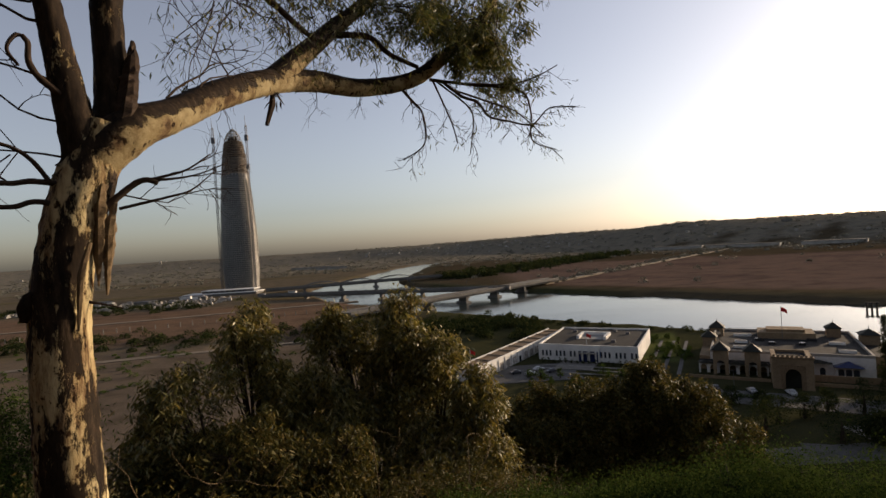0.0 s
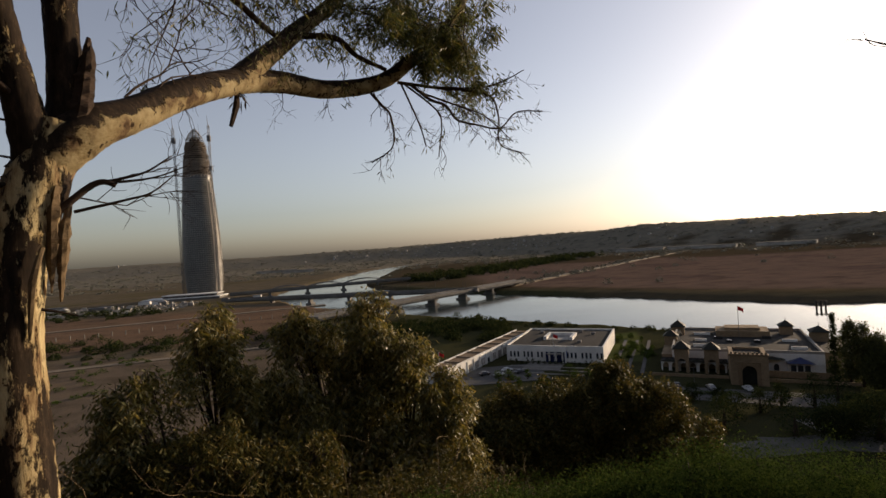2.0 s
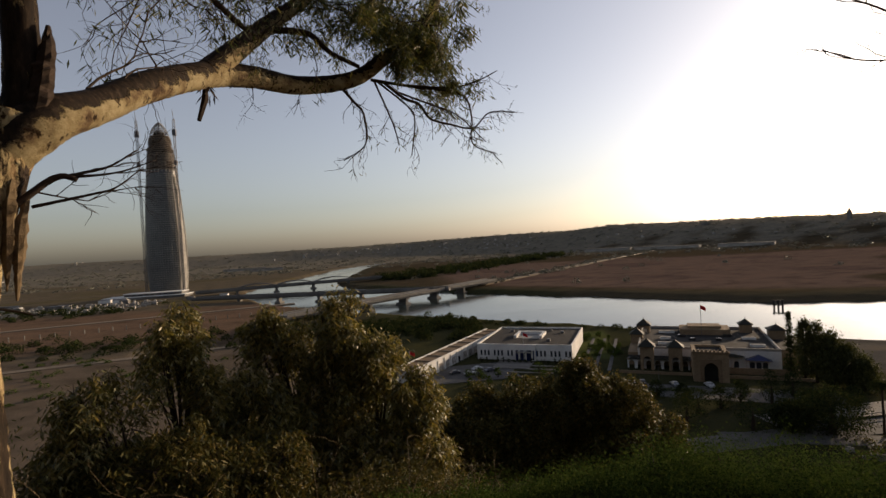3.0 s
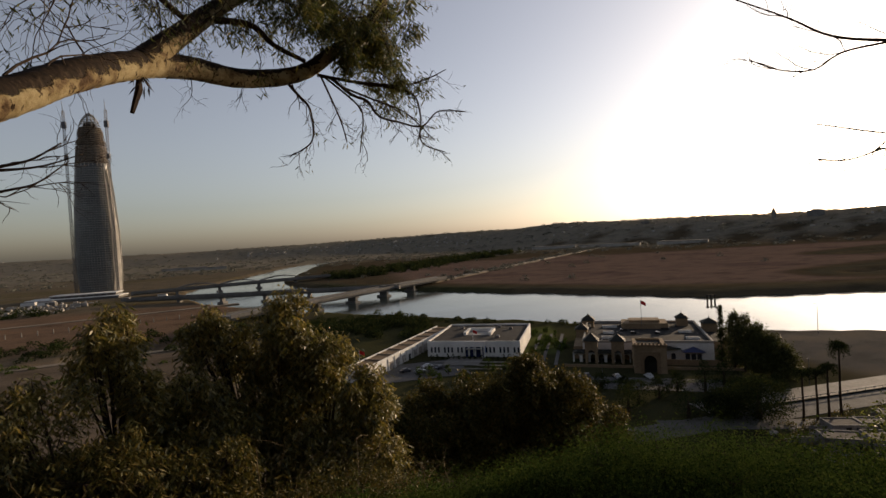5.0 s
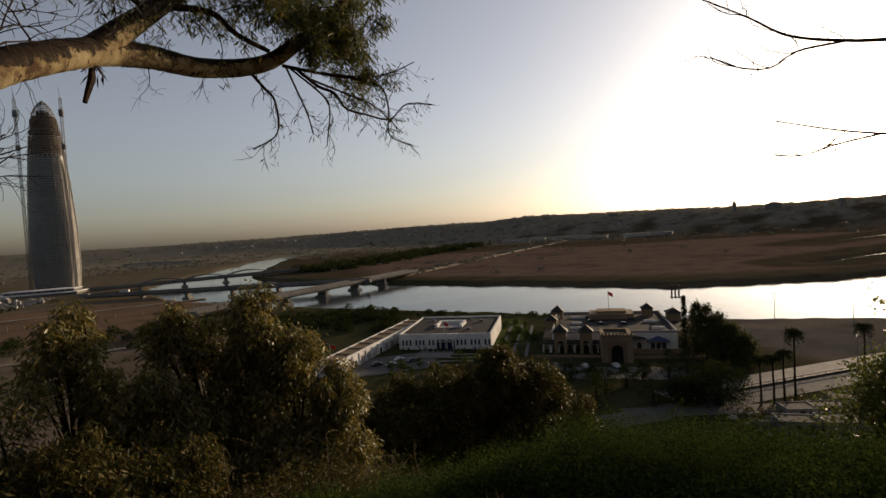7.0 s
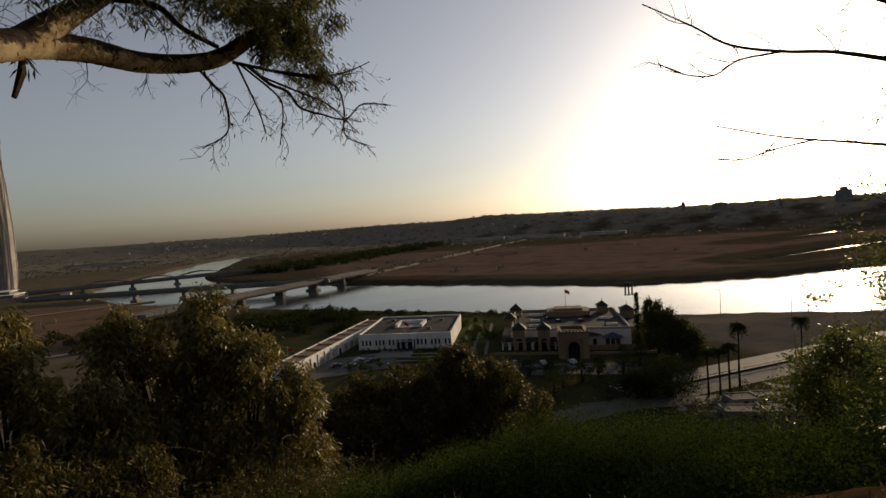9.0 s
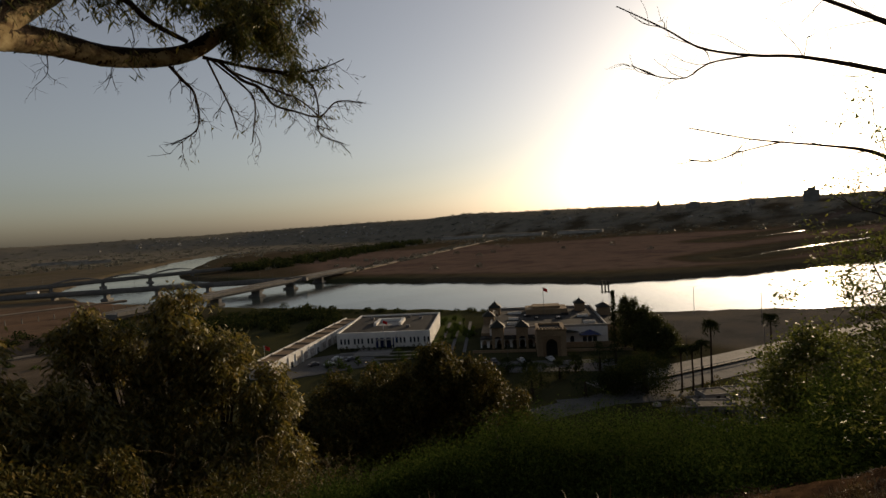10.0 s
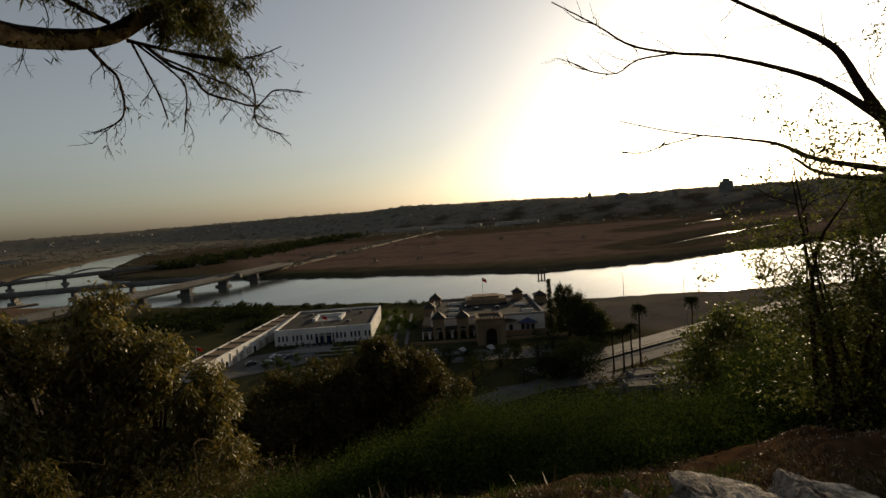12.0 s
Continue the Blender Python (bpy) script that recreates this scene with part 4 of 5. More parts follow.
    for _ in range(30):
        base = np.array([-1.25, 2.65, 53.55]) + rng.random() * np.array([0.75, 0.6, 0.15]) + rng.normal(0, 1, 3) * (0.08, 0.1, 0.15)
        tp = []
        twigs(g2, away(base), rng.normal(0, 1, 3) * (1, 0.6, 0.4) + (0.1, 0, -0.5), 0.4, 0.005, 2, tp, 0.5, 0.5, 4)
        tp = np.array(tp)[::2]
        crown.leaves(tp + rng.normal(0, 0.03, tp.shape), 0.07, 0.009, 0.8)
    part("twig_spray", g2, TWIG, t, "dark drooping twigs")
    g3 = Geo()
    for p, d, L, r in (((-1.2, 2.25, 52.38), (0.7, 0.35, 0.15), 0.2, 0.003), ((-1.15, 2.28, 52.3), (0.7, 0.35, 0.2), 0.2, 0.003), ((-1.12, 2.29, 52.41), (0.6, 0.3, 0.3), 0.18, 0.003), ((-1.1, 2.3, 52.38), (0.8, 0.3, 0.0), 0.2, 0.003), ((-1.64, 1.96, 52.34), (-0.5, -0.3, 0.3), 0.3, 0.004), ((-1.63, 1.96, 52.45), (-0.5, -0.3, -0.3), 0.3, 0.004), ((-1.5, 2.1, 52.45), (-0.5, -0.2, 0.2), 0.5, 0.005),
                       ((-1.3, 2.5, 52.8), (0.3, 0.4, 0.5), 0.45, 0.007), ((-1.1, 2.8, 52.95), (-0.1, 0.2, 0.7), 0.4, 0.006), ((-1.2, 2.6, 52.85), (0.1, 0.3, 0.7), 0.4, 0.006), ((-1.54, 2.09, 53.0), (-0.5, -0.3, 0.2), 0.4, 0.007), ((-1.5, 2.1, 52.75), (-0.6, -0.2, -0.1), 0.4, 0.006), ((-1.52, 2.1, 52.6), (-0.5, -0.2, 0.4), 0.4, 0.005), ((-1.54, 2.09, 53.1), (-0.6, -0.2, -0.2), 0.35, 0.006), ((-1.45, 2.16, 52.28), (0.6, 0.5, 0.3), 0.3, 0.005), ((-0.5, 3.55, 53.1), (0.1, 0, -1), 0.25, 0.004), ((-0.75, 3.3, 53.05), (0.05, 0, -1), 0.22, 0.004), ((-0.2, 3.8, 53.2), (0.05, 0, -1), 0.3, 0.007)):
        twigs(g3, away(p), d, L, r, 2, [], 0.3, 0.1, 4)
    part("twig_spray", g3, TWIG, t, "dead bare side twigs")
    hang = Geo().tube([away((-0.95, 3.05, 53.02)), away((-0.96, 3.05, 52.9)), away((-1.0, 3.05, 52.78))], [0.01, 0.026, 0.015], 6)
    hang.leaves(np.array([away((-0.95, 3.05, 52.96))] * 16) + rng.normal(0, 0.025, (16, 3)), 0.1, 0.016, 0.95)
    part("hanging_spray", hang, TWIG, t, "withered hanging leaf spray")
    part("crown", crown, LEAF_GUM, t, "narrow drooping olive-green leaves")


big_eucalyptus()


# ---- trees and shrubs down the slope ----
def bushy_tree(name, label, x, y, top, lobes, leaf, leaf_len, leaf_wid, count, droop=0.6, stem=0.07, group="trees on the slope", clump=0.2, wood=None, cat="tree", hang=0.0):
    """Stems from the ground to leafy heads that fill the lobes (dx, dy, dz below top, rx, ry, rz); hang: length of the drooping sprays."""
    z0 = floor_at(x, y) - 0.1
    t = thing(name, label, cat, (x, y, z0), group)
    wood_geo, crown = Geo(), Geo()
    each = 26
    vol = np.array([(l[3] * l[4] * l[5]) ** 0.67 for l in lobes])
    for (dx, dy, dz, rx, ry, rz), share in zip(lobes, vol / vol.sum()):
        c = np.array([x + dx, y + dy, top - dz - rz])
        n_cl = max(8, int(count * share / each))
        n_head = 11
        head = rng.normal(size=(n_head, 3))
        head /= np.linalg.norm(head, axis=1, keepdims=True)
        head[:, 2] = np.where(head[:, 2] < -0.2, -head[:, 2], head[:, 2])
        head *= rng.uniform(0.5, 0.88, (n_head, 1))
        head[0] = (0, 0, 0.8)
        size = rng.uniform(0.2, 0.42, n_head)
        pick = rng.integers(0, n_head, n_cl)
        q = rng.normal(size=(n_cl, 3))
        q /= np.linalg.norm(q, axis=1, keepdims=True)
        q *= rng.uniform(0.3, 1.0, (n_cl, 1)) ** 0.5 * size[pick][:, None]
        cl = c + (head[pick] + q) * (rx, ry, rz)
        cl[:, 2] = np.maximum(cl[:, 2], z0 + 0.25)
        hub = np.array([x + dx * 0.6, y + dy * 0.6, z0 + 0.45 * (c[2] - z0)])
        wood_geo.tube([(x + dx * 0.05, y + dy * 0.05, z0), (x + dx * 0.3, y + dy * 0.3, z0 + 0.25 * (c[2] - z0)), hub, c], [stem, stem * 0.8, stem * 0.6, stem * 0.3], 7, 0.4, 0.05)
        for h in head:
            p = c + h * (rx, ry, rz)
            wood_geo.tube([hub, (hub + p) / 2 + rng.normal(0, 0.1, 3) * rx, p], [stem * 0.4, stem * 0.26, stem * 0.1], 5, 0.3, 0.05)
        for p, k in zip(cl[::3], pick[::3]):
            wood_geo.tube([c + head[k] * (rx, ry, rz), p], [stem * 0.12, stem * 0.05], 3)
        drift = rng.normal(0, 0.5, (n_cl, 1, 3)) * (1, 1, 0)
        along_ = rng.uniform(0, 1, (n_cl, each, 1))
        pts = cl[:, None] + rng.normal(0, 1, (n_cl, each, 3)) * clump * (0.5 if hang else 1.0)
        pts = pts + hang * along_ * (drift + (0, 0, -1.0))
        crown.leaves(pts.reshape(-1, 3), leaf_len, leaf_wid, droop)
    part("trunk", wood_geo, wood or TWIG, t)
    part("crown", crown, leaf, t)
    return t


bushy_tree("eucalyptus_tree", "bushy olive-brown young eucalyptus rising from the slope", -4.0, 10.2, 51.25,
           [(0, 0, 0, 0.6, 0.6, 0.7), (0.15, 0, 0.6, 0.95, 0.9, 1.1), (0.6, 0, 1.3, 0.9, 0.9, 1.2), (-0.8, -1.3, 1.0, 0.55, 0.6, 0.7), (-1.0, -1.3, 1.6, 0.8, 0.8, 1.0), (1.4, 0.2, 1.5, 0.9, 0.9, 1.2), (-0.5, -0.8, 1.9, 1.0, 0.9, 1.2),
            (0, -0.6, 2.2, 1.7, 1.2, 1.6), (-0.9, -1.2, 2.6, 1.2, 1.0, 1.2), (1.3, -0.5, 2.5, 1.2, 1.0, 1.4)], LEAF_BROWN, 0.135, 0.034, 62000, 0.7, clump=0.12, hang=0.3)
bushy_tree("eucalyptus_tree", "bushy olive-brown young eucalyptus with a pointed top", -1.05, 11.4, 51.2,
           [(0, 0, 0, 0.55, 0.55, 0.7), (0.05, 0, 0.5, 0.9, 0.9, 1.1), (-1.5, -0.1, 0.25, 0.5, 0.5, 0.6), (-1.3, 0, 0.65, 0.8, 0.8, 1.0), (1.0, -0.3, 1.1, 0.8, 0.8, 1.0), (0.3, -0.2, 1.5, 1.3, 1.1, 1.4),
            (1.5, -0.4, 1.8, 0.7, 0.7, 1.0), (1.6, -0.8, 2.5, 0.7, 0.8, 1.2), (-1.0, -0.5, 1.9, 1.2, 1.0, 1.4), (0.4, -0.9, 2.7, 1.7, 1.2, 1.5), (-1.0, -1.0, 3.0, 1.4, 1.1, 1.4), (-2.2, -0.4, 1.7, 1.0, 0.9, 1.3)], LEAF_BROWN, 0.135, 0.034, 84000, 0.7, clump=0.12, hang=0.3)
bushy_tree("eucalyptus_tree", "low dark bushy eucalyptus regrowth", -3.3, 8.4, 49.4, [(0, 0, 0, 1.8, 1.2, 1.4), (-1.5, 0, 0.3, 1.3, 1.0, 1.3), (1.5, 0, 0.4, 1.3, 1.0, 1.3)], LEAF_OLIVE, 0.12, 0.03, 30000, 0.7, clump=0.12, hang=0.3)
bushy_tree("tree", "dense dark rounded tree on the lower slope", 3.6, 21.0, 46.2, [(0, 0, 0.2, 1.9, 1.8, 2.0), (1.7, 0, 0.2, 1.9, 1.8, 2.2), (-1.2, 0, 1.1, 1.5, 1.6, 2.0), (0.8, -0.5, 1.8, 2.9, 2.1, 2.3), (-2.4, 0, 1.0, 1.2, 1.3, 1.6)], LEAF_OLIVE, 0.16, 0.06, 80000, 0.5, clump=0.2, hang=0.25)
bushy_tree("tree", "tall brown-green bushy tree on the lower slope", 8.0, 20.5, 46.7, [(0, 0, 0, 1.5, 1.6, 1.8), (-1.4, 0, 0.5, 1.5, 1.5, 1.9), (1.4, 0, 0.6, 1.5, 1.6, 2.0), (0, -0.4, 1.7, 2.6, 1.9, 2.2), (2.9, 0, 2.0, 1.4, 1.5, 1.7), (-0.3, 0, -0.2, 0.8, 0.8, 1.0)], LEAF_OLIVE, 0.16, 0.055, 62000, 0.6, clump=0.18, hang=0.4)
bushy_tree("eucalyptus_tree", "grey-green gum tree with dry leaf tips", -7.6, 8.6, 49.9, [(0, 0, 0, 1.3, 1.2, 1.6), (-1.0, 0, 0.8, 1.3, 1.2, 1.6), (0.8, -0.6, 1.2, 1.3, 1.2, 1.6)], LEAF_GREEN, 0.11, 0.02, 26000)


def polar(az_deg, r):
    return r * math.sin(radians(az_deg)), r * math.cos(radians(az_deg))


# ---- green shrubs below the plateau edge ----
for k, (a, r, el, w) in enumerate(((4, 6.2, -28.5, 0.7), (10, 6.3, -27.5, 0.8), (16, 6.6, -26.3, 0.9), (22, 6.8, -25.2, 0.9), (28, 6.9, -22.3, 1.0), (34, 7.2, -20.8, 1.1), (40, 7.2, -20.6, 1.1), (46, 7.0, -20.9, 1.1), (52, 6.6, -21.2, 1.0), (58, 6.2, -21.5, 1.0),
                                   (20, 10.5, -24.0, 1.3), (31, 11.5, -21.3, 1.5), (43, 11.0, -21.2, 1.5), (52, 11.5, -21.0, 1.6), (12, 10, -25.0, 1.3), (36, 16.5, -20.0, 2.0), (46, 17, -20.0, 2.0))):
    x, y = polar(a, r)
    bushy_tree("shrub", "dense bright green leafy shrub on the slope", x, y, 52 + r * math.tan(radians(el)), [(0, 0, 0, w, w, w * 0.85), (w * 0.7, -0.1, 0.25, w * 0.8, w * 0.8, w * 0.7), (-w * 0.7, 0.1, 0.2, w * 0.8, w * 0.8, w * 0.7)], LEAF_GREEN, 0.04, 0.018, 26000 if k < 10 else 13000, 0.1, 0.02, "shrubs on the slope", 0.13, None, "shrub")

# dry thicket between the eucalypts and the shrubs
for a, r, el, w in ((-6, 8.2, -25, 0.9), (-1, 8.6, -24, 1.0), (4, 9.0, -24, 1.0), (-14, 7.5, -27, 1.0), (-24, 7.0, -30, 1.0), (-33, 7.0, -31, 1.0), (-43, 6.5, -20, 1.2)):
    x, y = polar(a, r)
    bushy_tree("thicket", "dry brownish thicket with bare stems", x, y, 52 + r * math.tan(radians(el)), [(0, 0, 0, w, w, w), (0.5, 0, 0.3, w, w, w)], LEAF_OLIVE, 0.09, 0.02, 12000, 0.5, 0.018, "dry thickets on the slope", 0.2, DRYSTEM, "shrub")

# bare pale stems standing in front of the leafy crowns
for a, r, z, seed in ((-7, 7.6, 48.2, 2), (-3, 8.0, 48.0, 3), (0, 7.6, 48.0, 9), (3, 8.0, 47.9, 4), (12, 8.6, 47.6, 5), (-28, 7.4, 48.0, 7), (8, 8.6, 47.6, 8)):
    x, y = polar(a, r)
    g = Geo()
    for _ in range(3):
        twigs(g, (x + rng.normal(0, 0.15), y + rng.normal(0, 0.15), floor_at(x, y) - 0.05), (rng.normal(0, 0.35), rng.normal(0, 0.2), 1.0), rng.uniform(0.9, 1.7), 0.009, 2, [], 0.35, 0.0, 2)
    tagged(single("bare_stems", g, DRYSTEM, "pale bare dead stems standing in the scrub", "dead shrub", "dead stems on the slope"), kind="stuff")

# ---- trees at the far side of the plateau ----
bushy_tree("tree", "leafy green tree on the slope with sunlit leaves", *polar(59, 19), 48.3, [(0, 0, 0, 1.5, 1.5, 1.6), (0.6, -0.8, 0.8, 1.8, 1.8, 1.9), (-0.8, 0.6, 1.4, 1.5, 1.5, 1.6), (0, 0, 2.2, 2.2, 2.0, 2.0)], LEAF_SUNNY, 0.13, 0.06, 26000, 0.3, 0.08, "trees on the slope", 0.17)
bushy_tree("tree", "dark leafy tree low on the slope", *polar(67, 14), 48.9, [(0, 0, 0, 1.4, 1.4, 1.8), (0, 0, 1.4, 2.0, 1.8, 2.2), (-0.9, 0.7, 2.2, 1.8, 1.6, 1.8)], LEAF_DARK, 0.13, 0.045, 34000, 0.3, 0.07, "trees on the slope", 0.18)


def edge_tree():
    t = thing("feathery_tree", "thin-limbed feathery tree with many stems and small leaves", "tree", (6.9, 2.1, 49.0))
    part("trunk", Geo().tube([(6.95, 2.0, 48.6), (6.85, 2.1, 50.2), (6.75, 2.2, 51.4), (6.65, 2.3, 52.2), (6.58, 2.36, 52.7)], [0.11, 0.09, 0.08, 0.07, 0.06], 12, 0.1, 0.06), TWIG, t, "", True)
    limbs = [([(6.62, 2.32, 52.5), (6.52, 2.54, 52.99), (6.44, 2.75, 53.45), (6.27, 3.1, 53.79), (6.05, 3.52, 54.16), (5.7, 4.0, 54.6)], [0.06, 0.045, 0.037, 0.026, 0.019, 0.012]),
             ([(6.6, 2.35, 52.6), (6.44, 2.76, 53.04), (6.27, 3.11, 53.3), (5.95, 3.68, 53.6), (5.69, 4.08, 53.73), (5.38, 4.48, 53.92), (5.12, 4.77, 54.23), (4.74, 5.15, 54.61)], [0.045, 0.034, 0.026, 0.02, 0.017, 0.014, 0.01, 0.007]),
             ([(6.66, 2.25, 52.1), (6.37, 2.9, 52.31), (6.22, 3.22, 52.52), (6.03, 3.55, 52.63), (5.67, 4.1, 52.79), (5.27, 4.61, 53.01)], [0.036, 0.026, 0.02, 0.013, 0.01, 0.007]),
             ([(5.69, 4.08, 53.73), (5.4, 4.4, 53.72), (5.25, 4.6, 53.6), (5.05, 4.85, 53.68), (4.85, 5.05, 53.86)], [0.013, 0.011, 0.009, 0.008, 0.006]),
             ([(5.85, 3.85, 52.72), (5.6, 4.15, 52.66), (5.4, 4.4, 52.58), (5.25, 4.6, 52.63)], [0.011, 0.009, 0.008, 0.006]),
             ([(6.68, 2.25, 52.0), (6.4, 2.85, 52.15), (6.3, 3.1, 52.35)], [0.03, 0.022, 0.012])]
    tips, fine = [], Geo()
    for pts, rad_ in limbs:
        part("limb", Geo().tube(pts, rad_, 9, 0.08, 0.06), TWIG, t, "", True)
        for p, q in zip(pts[1:], pts[2:]):
            d = np.subtract(q, p)
            for _ in range(2):
                twigs(fine, p, d / np.linalg.norm(d) + rng.normal(0, 0.5, 3), rng.uniform(0.25, 0.6), 0.006, 1, [], 0.3, 0.0, 3)
    for k in range(17):
        a, el0 = rng.uniform(61.5, 76), rng.uniform(-7, 4)
        b = np.array([*polar(rng.uniform(65, 72), 6.3), 49.2])
        top = np.array([*polar(a, rng.uniform(5.8, 7.2)), 52 + 6.5 * math.tan(radians(el0))])
        mid = (b * 0.55 + top * 0.45) + rng.normal(0, 0.32, 3)
        part("stem", Geo().tube([b, mid, top], [0.03, 0.018, 0.005], 6, 0.15, 0.05), TWIG, t, "", True)
        for f in np.linspace(0.25, 1, 9):
            p = b + (top - b) * f + rng.normal(0, 0.06, 3)
            twigs(fine, p, rng.normal(0, 1, 3) * (1, 1, 0.6) + (0, 0, 0.5), 0.5, 0.006, 2, tips, 0.3, 0.0, 3)
    for _ in range(30):
        e = rng.uniform(1, 24)
        a = rng.uniform(66.0 + 0.1 * e, 77)
        p = np.array([*polar(a, rng.uniform(6.3, 7.4)), 52 + 6.8 * math.tan(radians(e))])
        twigs(fine, p, rng.normal(0, 1, 3), 0.45, 0.006, 2, tips, 0.3, 0.0, 3)
    part("twig_spray", fine, TWIG, t, "fine dark twigs")
    tp = np.array(tips)
    low, high = tp[tp[:, 2] < 52.1], tp[tp[:, 2] >= 52.1]
    crown = Geo().leaves(np.repeat(tp[::2], 3, 0) + rng.normal(0, 0.04, (len(tp[::2]) * 3, 3)), 0.042, 0.017, 0.2)
    part("under_leaves", Geo().leaves(np.repeat(low, 3, 0) + rng.normal(0, 0.06, (len(low) * 3, 3)), 0.05, 0.021, 0.2), LEAF_SUNNY, t, "denser olive-green lower leaves")
    crown.leaves(np.repeat(high[::2], 4, 0) + rng.normal(0, 0.05, (len(high[::2]) * 4, 3)), 0.045, 0.019, 0.2)
    part("crown", crown, LEAF_SUNNY, t, "small scattered sunlit green leaves")


edge_tree()
for a, r, el, w in ((63, 8.5, -14, 1.0), (69, 9.0, -11, 1.3), (66, 7.4, -16, 1.0), (73, 7.2, -12, 1.2), (61, 7.8, -18, 0.9)):
    x, y = polar(a, r)
    bushy_tree("shrub", "tall tangled dark green shrub under the tree", x, y, 52 + r * math.tan(radians(el)), [(0, 0, 0, w, w, w), (0.3, -0.3, 0.9, w * 1.1, w * 1.1, w)], LEAF_GREEN, 0.045, 0.02, 22000, 0.2, 0.03, "shrubs on the slope", 0.15, None, "shrub")


# ---- plateau edge: rocks, dry grass ----
def rock(x, y, sx, sy, sz, seed, label, turn=0.0, fine=5):
    r = np.random.default_rng(seed)
    bm = bmesh.new()
    bmesh.ops.create_icosphere(bm, subdivisions=fine, radius=1)
    cuts = [(Vector(r.normal(size=3)).normalized(), r.uniform(0.42, 0.72)) for _ in range(9)] + [(Vector((0.2, -0.25, 1)).normalized(), 0.5)]
    for v in bm.verts:
        for nrm, d in cuts:
            k = v.co.dot(nrm) - d
            if k > 0:
                v.co -= nrm * k
        n0 = v.co.normalized()
        ridge = 1 - abs(noise.noise(v.co * 3.1 + Vector((seed, 3, 0))))
        v.co += n0 * (noise.noise(v.co * 2.2 + Vector((seed, 0, 0))) * 0.1 - 0.12 * max(0.0, ridge - 0.86) / 0.14 + noise.noise(v.co * 8) * 0.04 + noise.noise(v.co * 21) * 0.02)
        v.co.x, v.co.y, v.co.z = v.co.x * sx, v.co.y * sy, v.co.z * sz
    me = bpy.data.meshes.new("rock")
    bm.to_mesh(me)
    bm.free()
    me.materials.append(ROCK)
    ob = tagged(new("rock", me), label, "rock", "rocks on the plateau edge")
    ob.location, ob.rotation_euler = (x, y, floor_at(x, y) + sz * 0.29), (0, 0, turn)


rock(2.34, 1.46, 0.4, 0.38, 0.23, 21, "pale angular sunlit rock on bare earth", 0.9)
rock(2.66, 1.14, 0.42, 0.32, 0.3, 8, "grey angular rock in shade on bare earth", 1.2)
rock(1.75, 1.75, 0.1, 0.08, 0.07, 11, "small pale stone in dry grass")
rock(2.95, 1.55, 0.1, 0.08, 0.08, 14, "small pale stone on bare earth")
rock(2.3, 2.0, 0.08, 0.1, 0.07, 17, "small grey stone in dry grass")


r_ = np.random.default_rng(133)
for _ in range(22):
    a_, d_, k_ = r_.uniform(30, 75), r_.uniform(2.1, 3.6), r_.uniform(0.015, 0.05)
    rock(*polar(a_, d_), k_ * 1.2, k_, k_ * 0.7, int(r_.integers(30, 300)), "small pale stone lying on bare earth", r_.uniform(0, 3), 2)


def grass(name, label, n, az0, az1, r0, r1, length, mat_, seed, keep=0.0, width=0.006, stand=-0.55):
    r = np.random.default_rng(seed)
    a, d = np.radians(r.uniform(az0, az1, n)), r.uniform(r0, r1, n)
    x, y = d * np.sin(a), d * np.cos(a)
    w = waves(x, y, 0.9, seed + 1) > keep
    x, y = x[w], y[w]
    z = land_height(x, y)[0]
    g = Geo().leaves(np.stack([x, y, z - 0.01], -1), length, width, stand)
    single(name, g, mat_, label, "grass", kind="stuff")


grass("dry_grass", "short dry brown grass on the plateau edge", 34000, -30, 80, 1.6, 4.2, 0.07, GRASS_DRY, 51, 0.3)
grass("leaf_litter", "brown fallen leaves and small weeds over the bare earth", 26000, -20, 80, 1.5, 4.3, 0.035, LEAF_BROWN, 63, -0.4, 0.014, -0.12)
grass("dry_grass", "tufts of dry grass at the plateau edge", 26000, 12, 66, 2.4, 4.0, 0.12, GRASS_DRY, 67, 0.55)
grass("leaf_litter", "dry stalks and litter on the trodden earth", 22000, 50, 82, 2.0, 4.2, 0.05, GRASS_DRY, 69, -0.6, 0.008, -0.25)
grass("leaf_litter", "pale curled dead leaves scattered on the trodden earth", 9000, 8, 82, 1.6, 4.4, 0.05, LITTER, 71, -0.5, 0.018, -0.1)
grass("dry_grass", "matted dry grass along the rim of the plateau", 20000, 30, 84, 2.6, 5.0, 0.08, GRASS_DRY, 73, 0.0, 0.008, -0.35)
grass("leaf_litter", "dead leaves and twigs on the shaded earth below the rim", 24000, 42, 84, 2.2, 6.0, 0.035, LITTER, 75, -0.1, 0.012, -0.12)
grass("green_weeds", "low green weeds along the plateau edge", 16000, 0, 62, 2.6, 4.6, 0.09, LEAF_GREEN, 57, 0.1, 0.012, -0.4)
grass("tall_dry_grass", "tall thin dry grass stalks on the slope", 3500, -45, 40, 3.8, 7.5, 0.22, GRASS_DRY, 61, 0.2)


# ---- far vegetation ----
def clump_points(places, sizes, per, r):
    q = r.normal(size=(len(places), per, 3))
    q /= np.linalg.norm(q, axis=2, keepdims=True)
    q *= r.uniform(0.3, 1, (len(places), per, 1)) ** 0.5
    q[..., 2] = np.abs(q[..., 2]) * 0.95
    return (np.asarray(places)[:, None] + q * np.asarray(sizes)[:, None]).reshape(-1, 3)


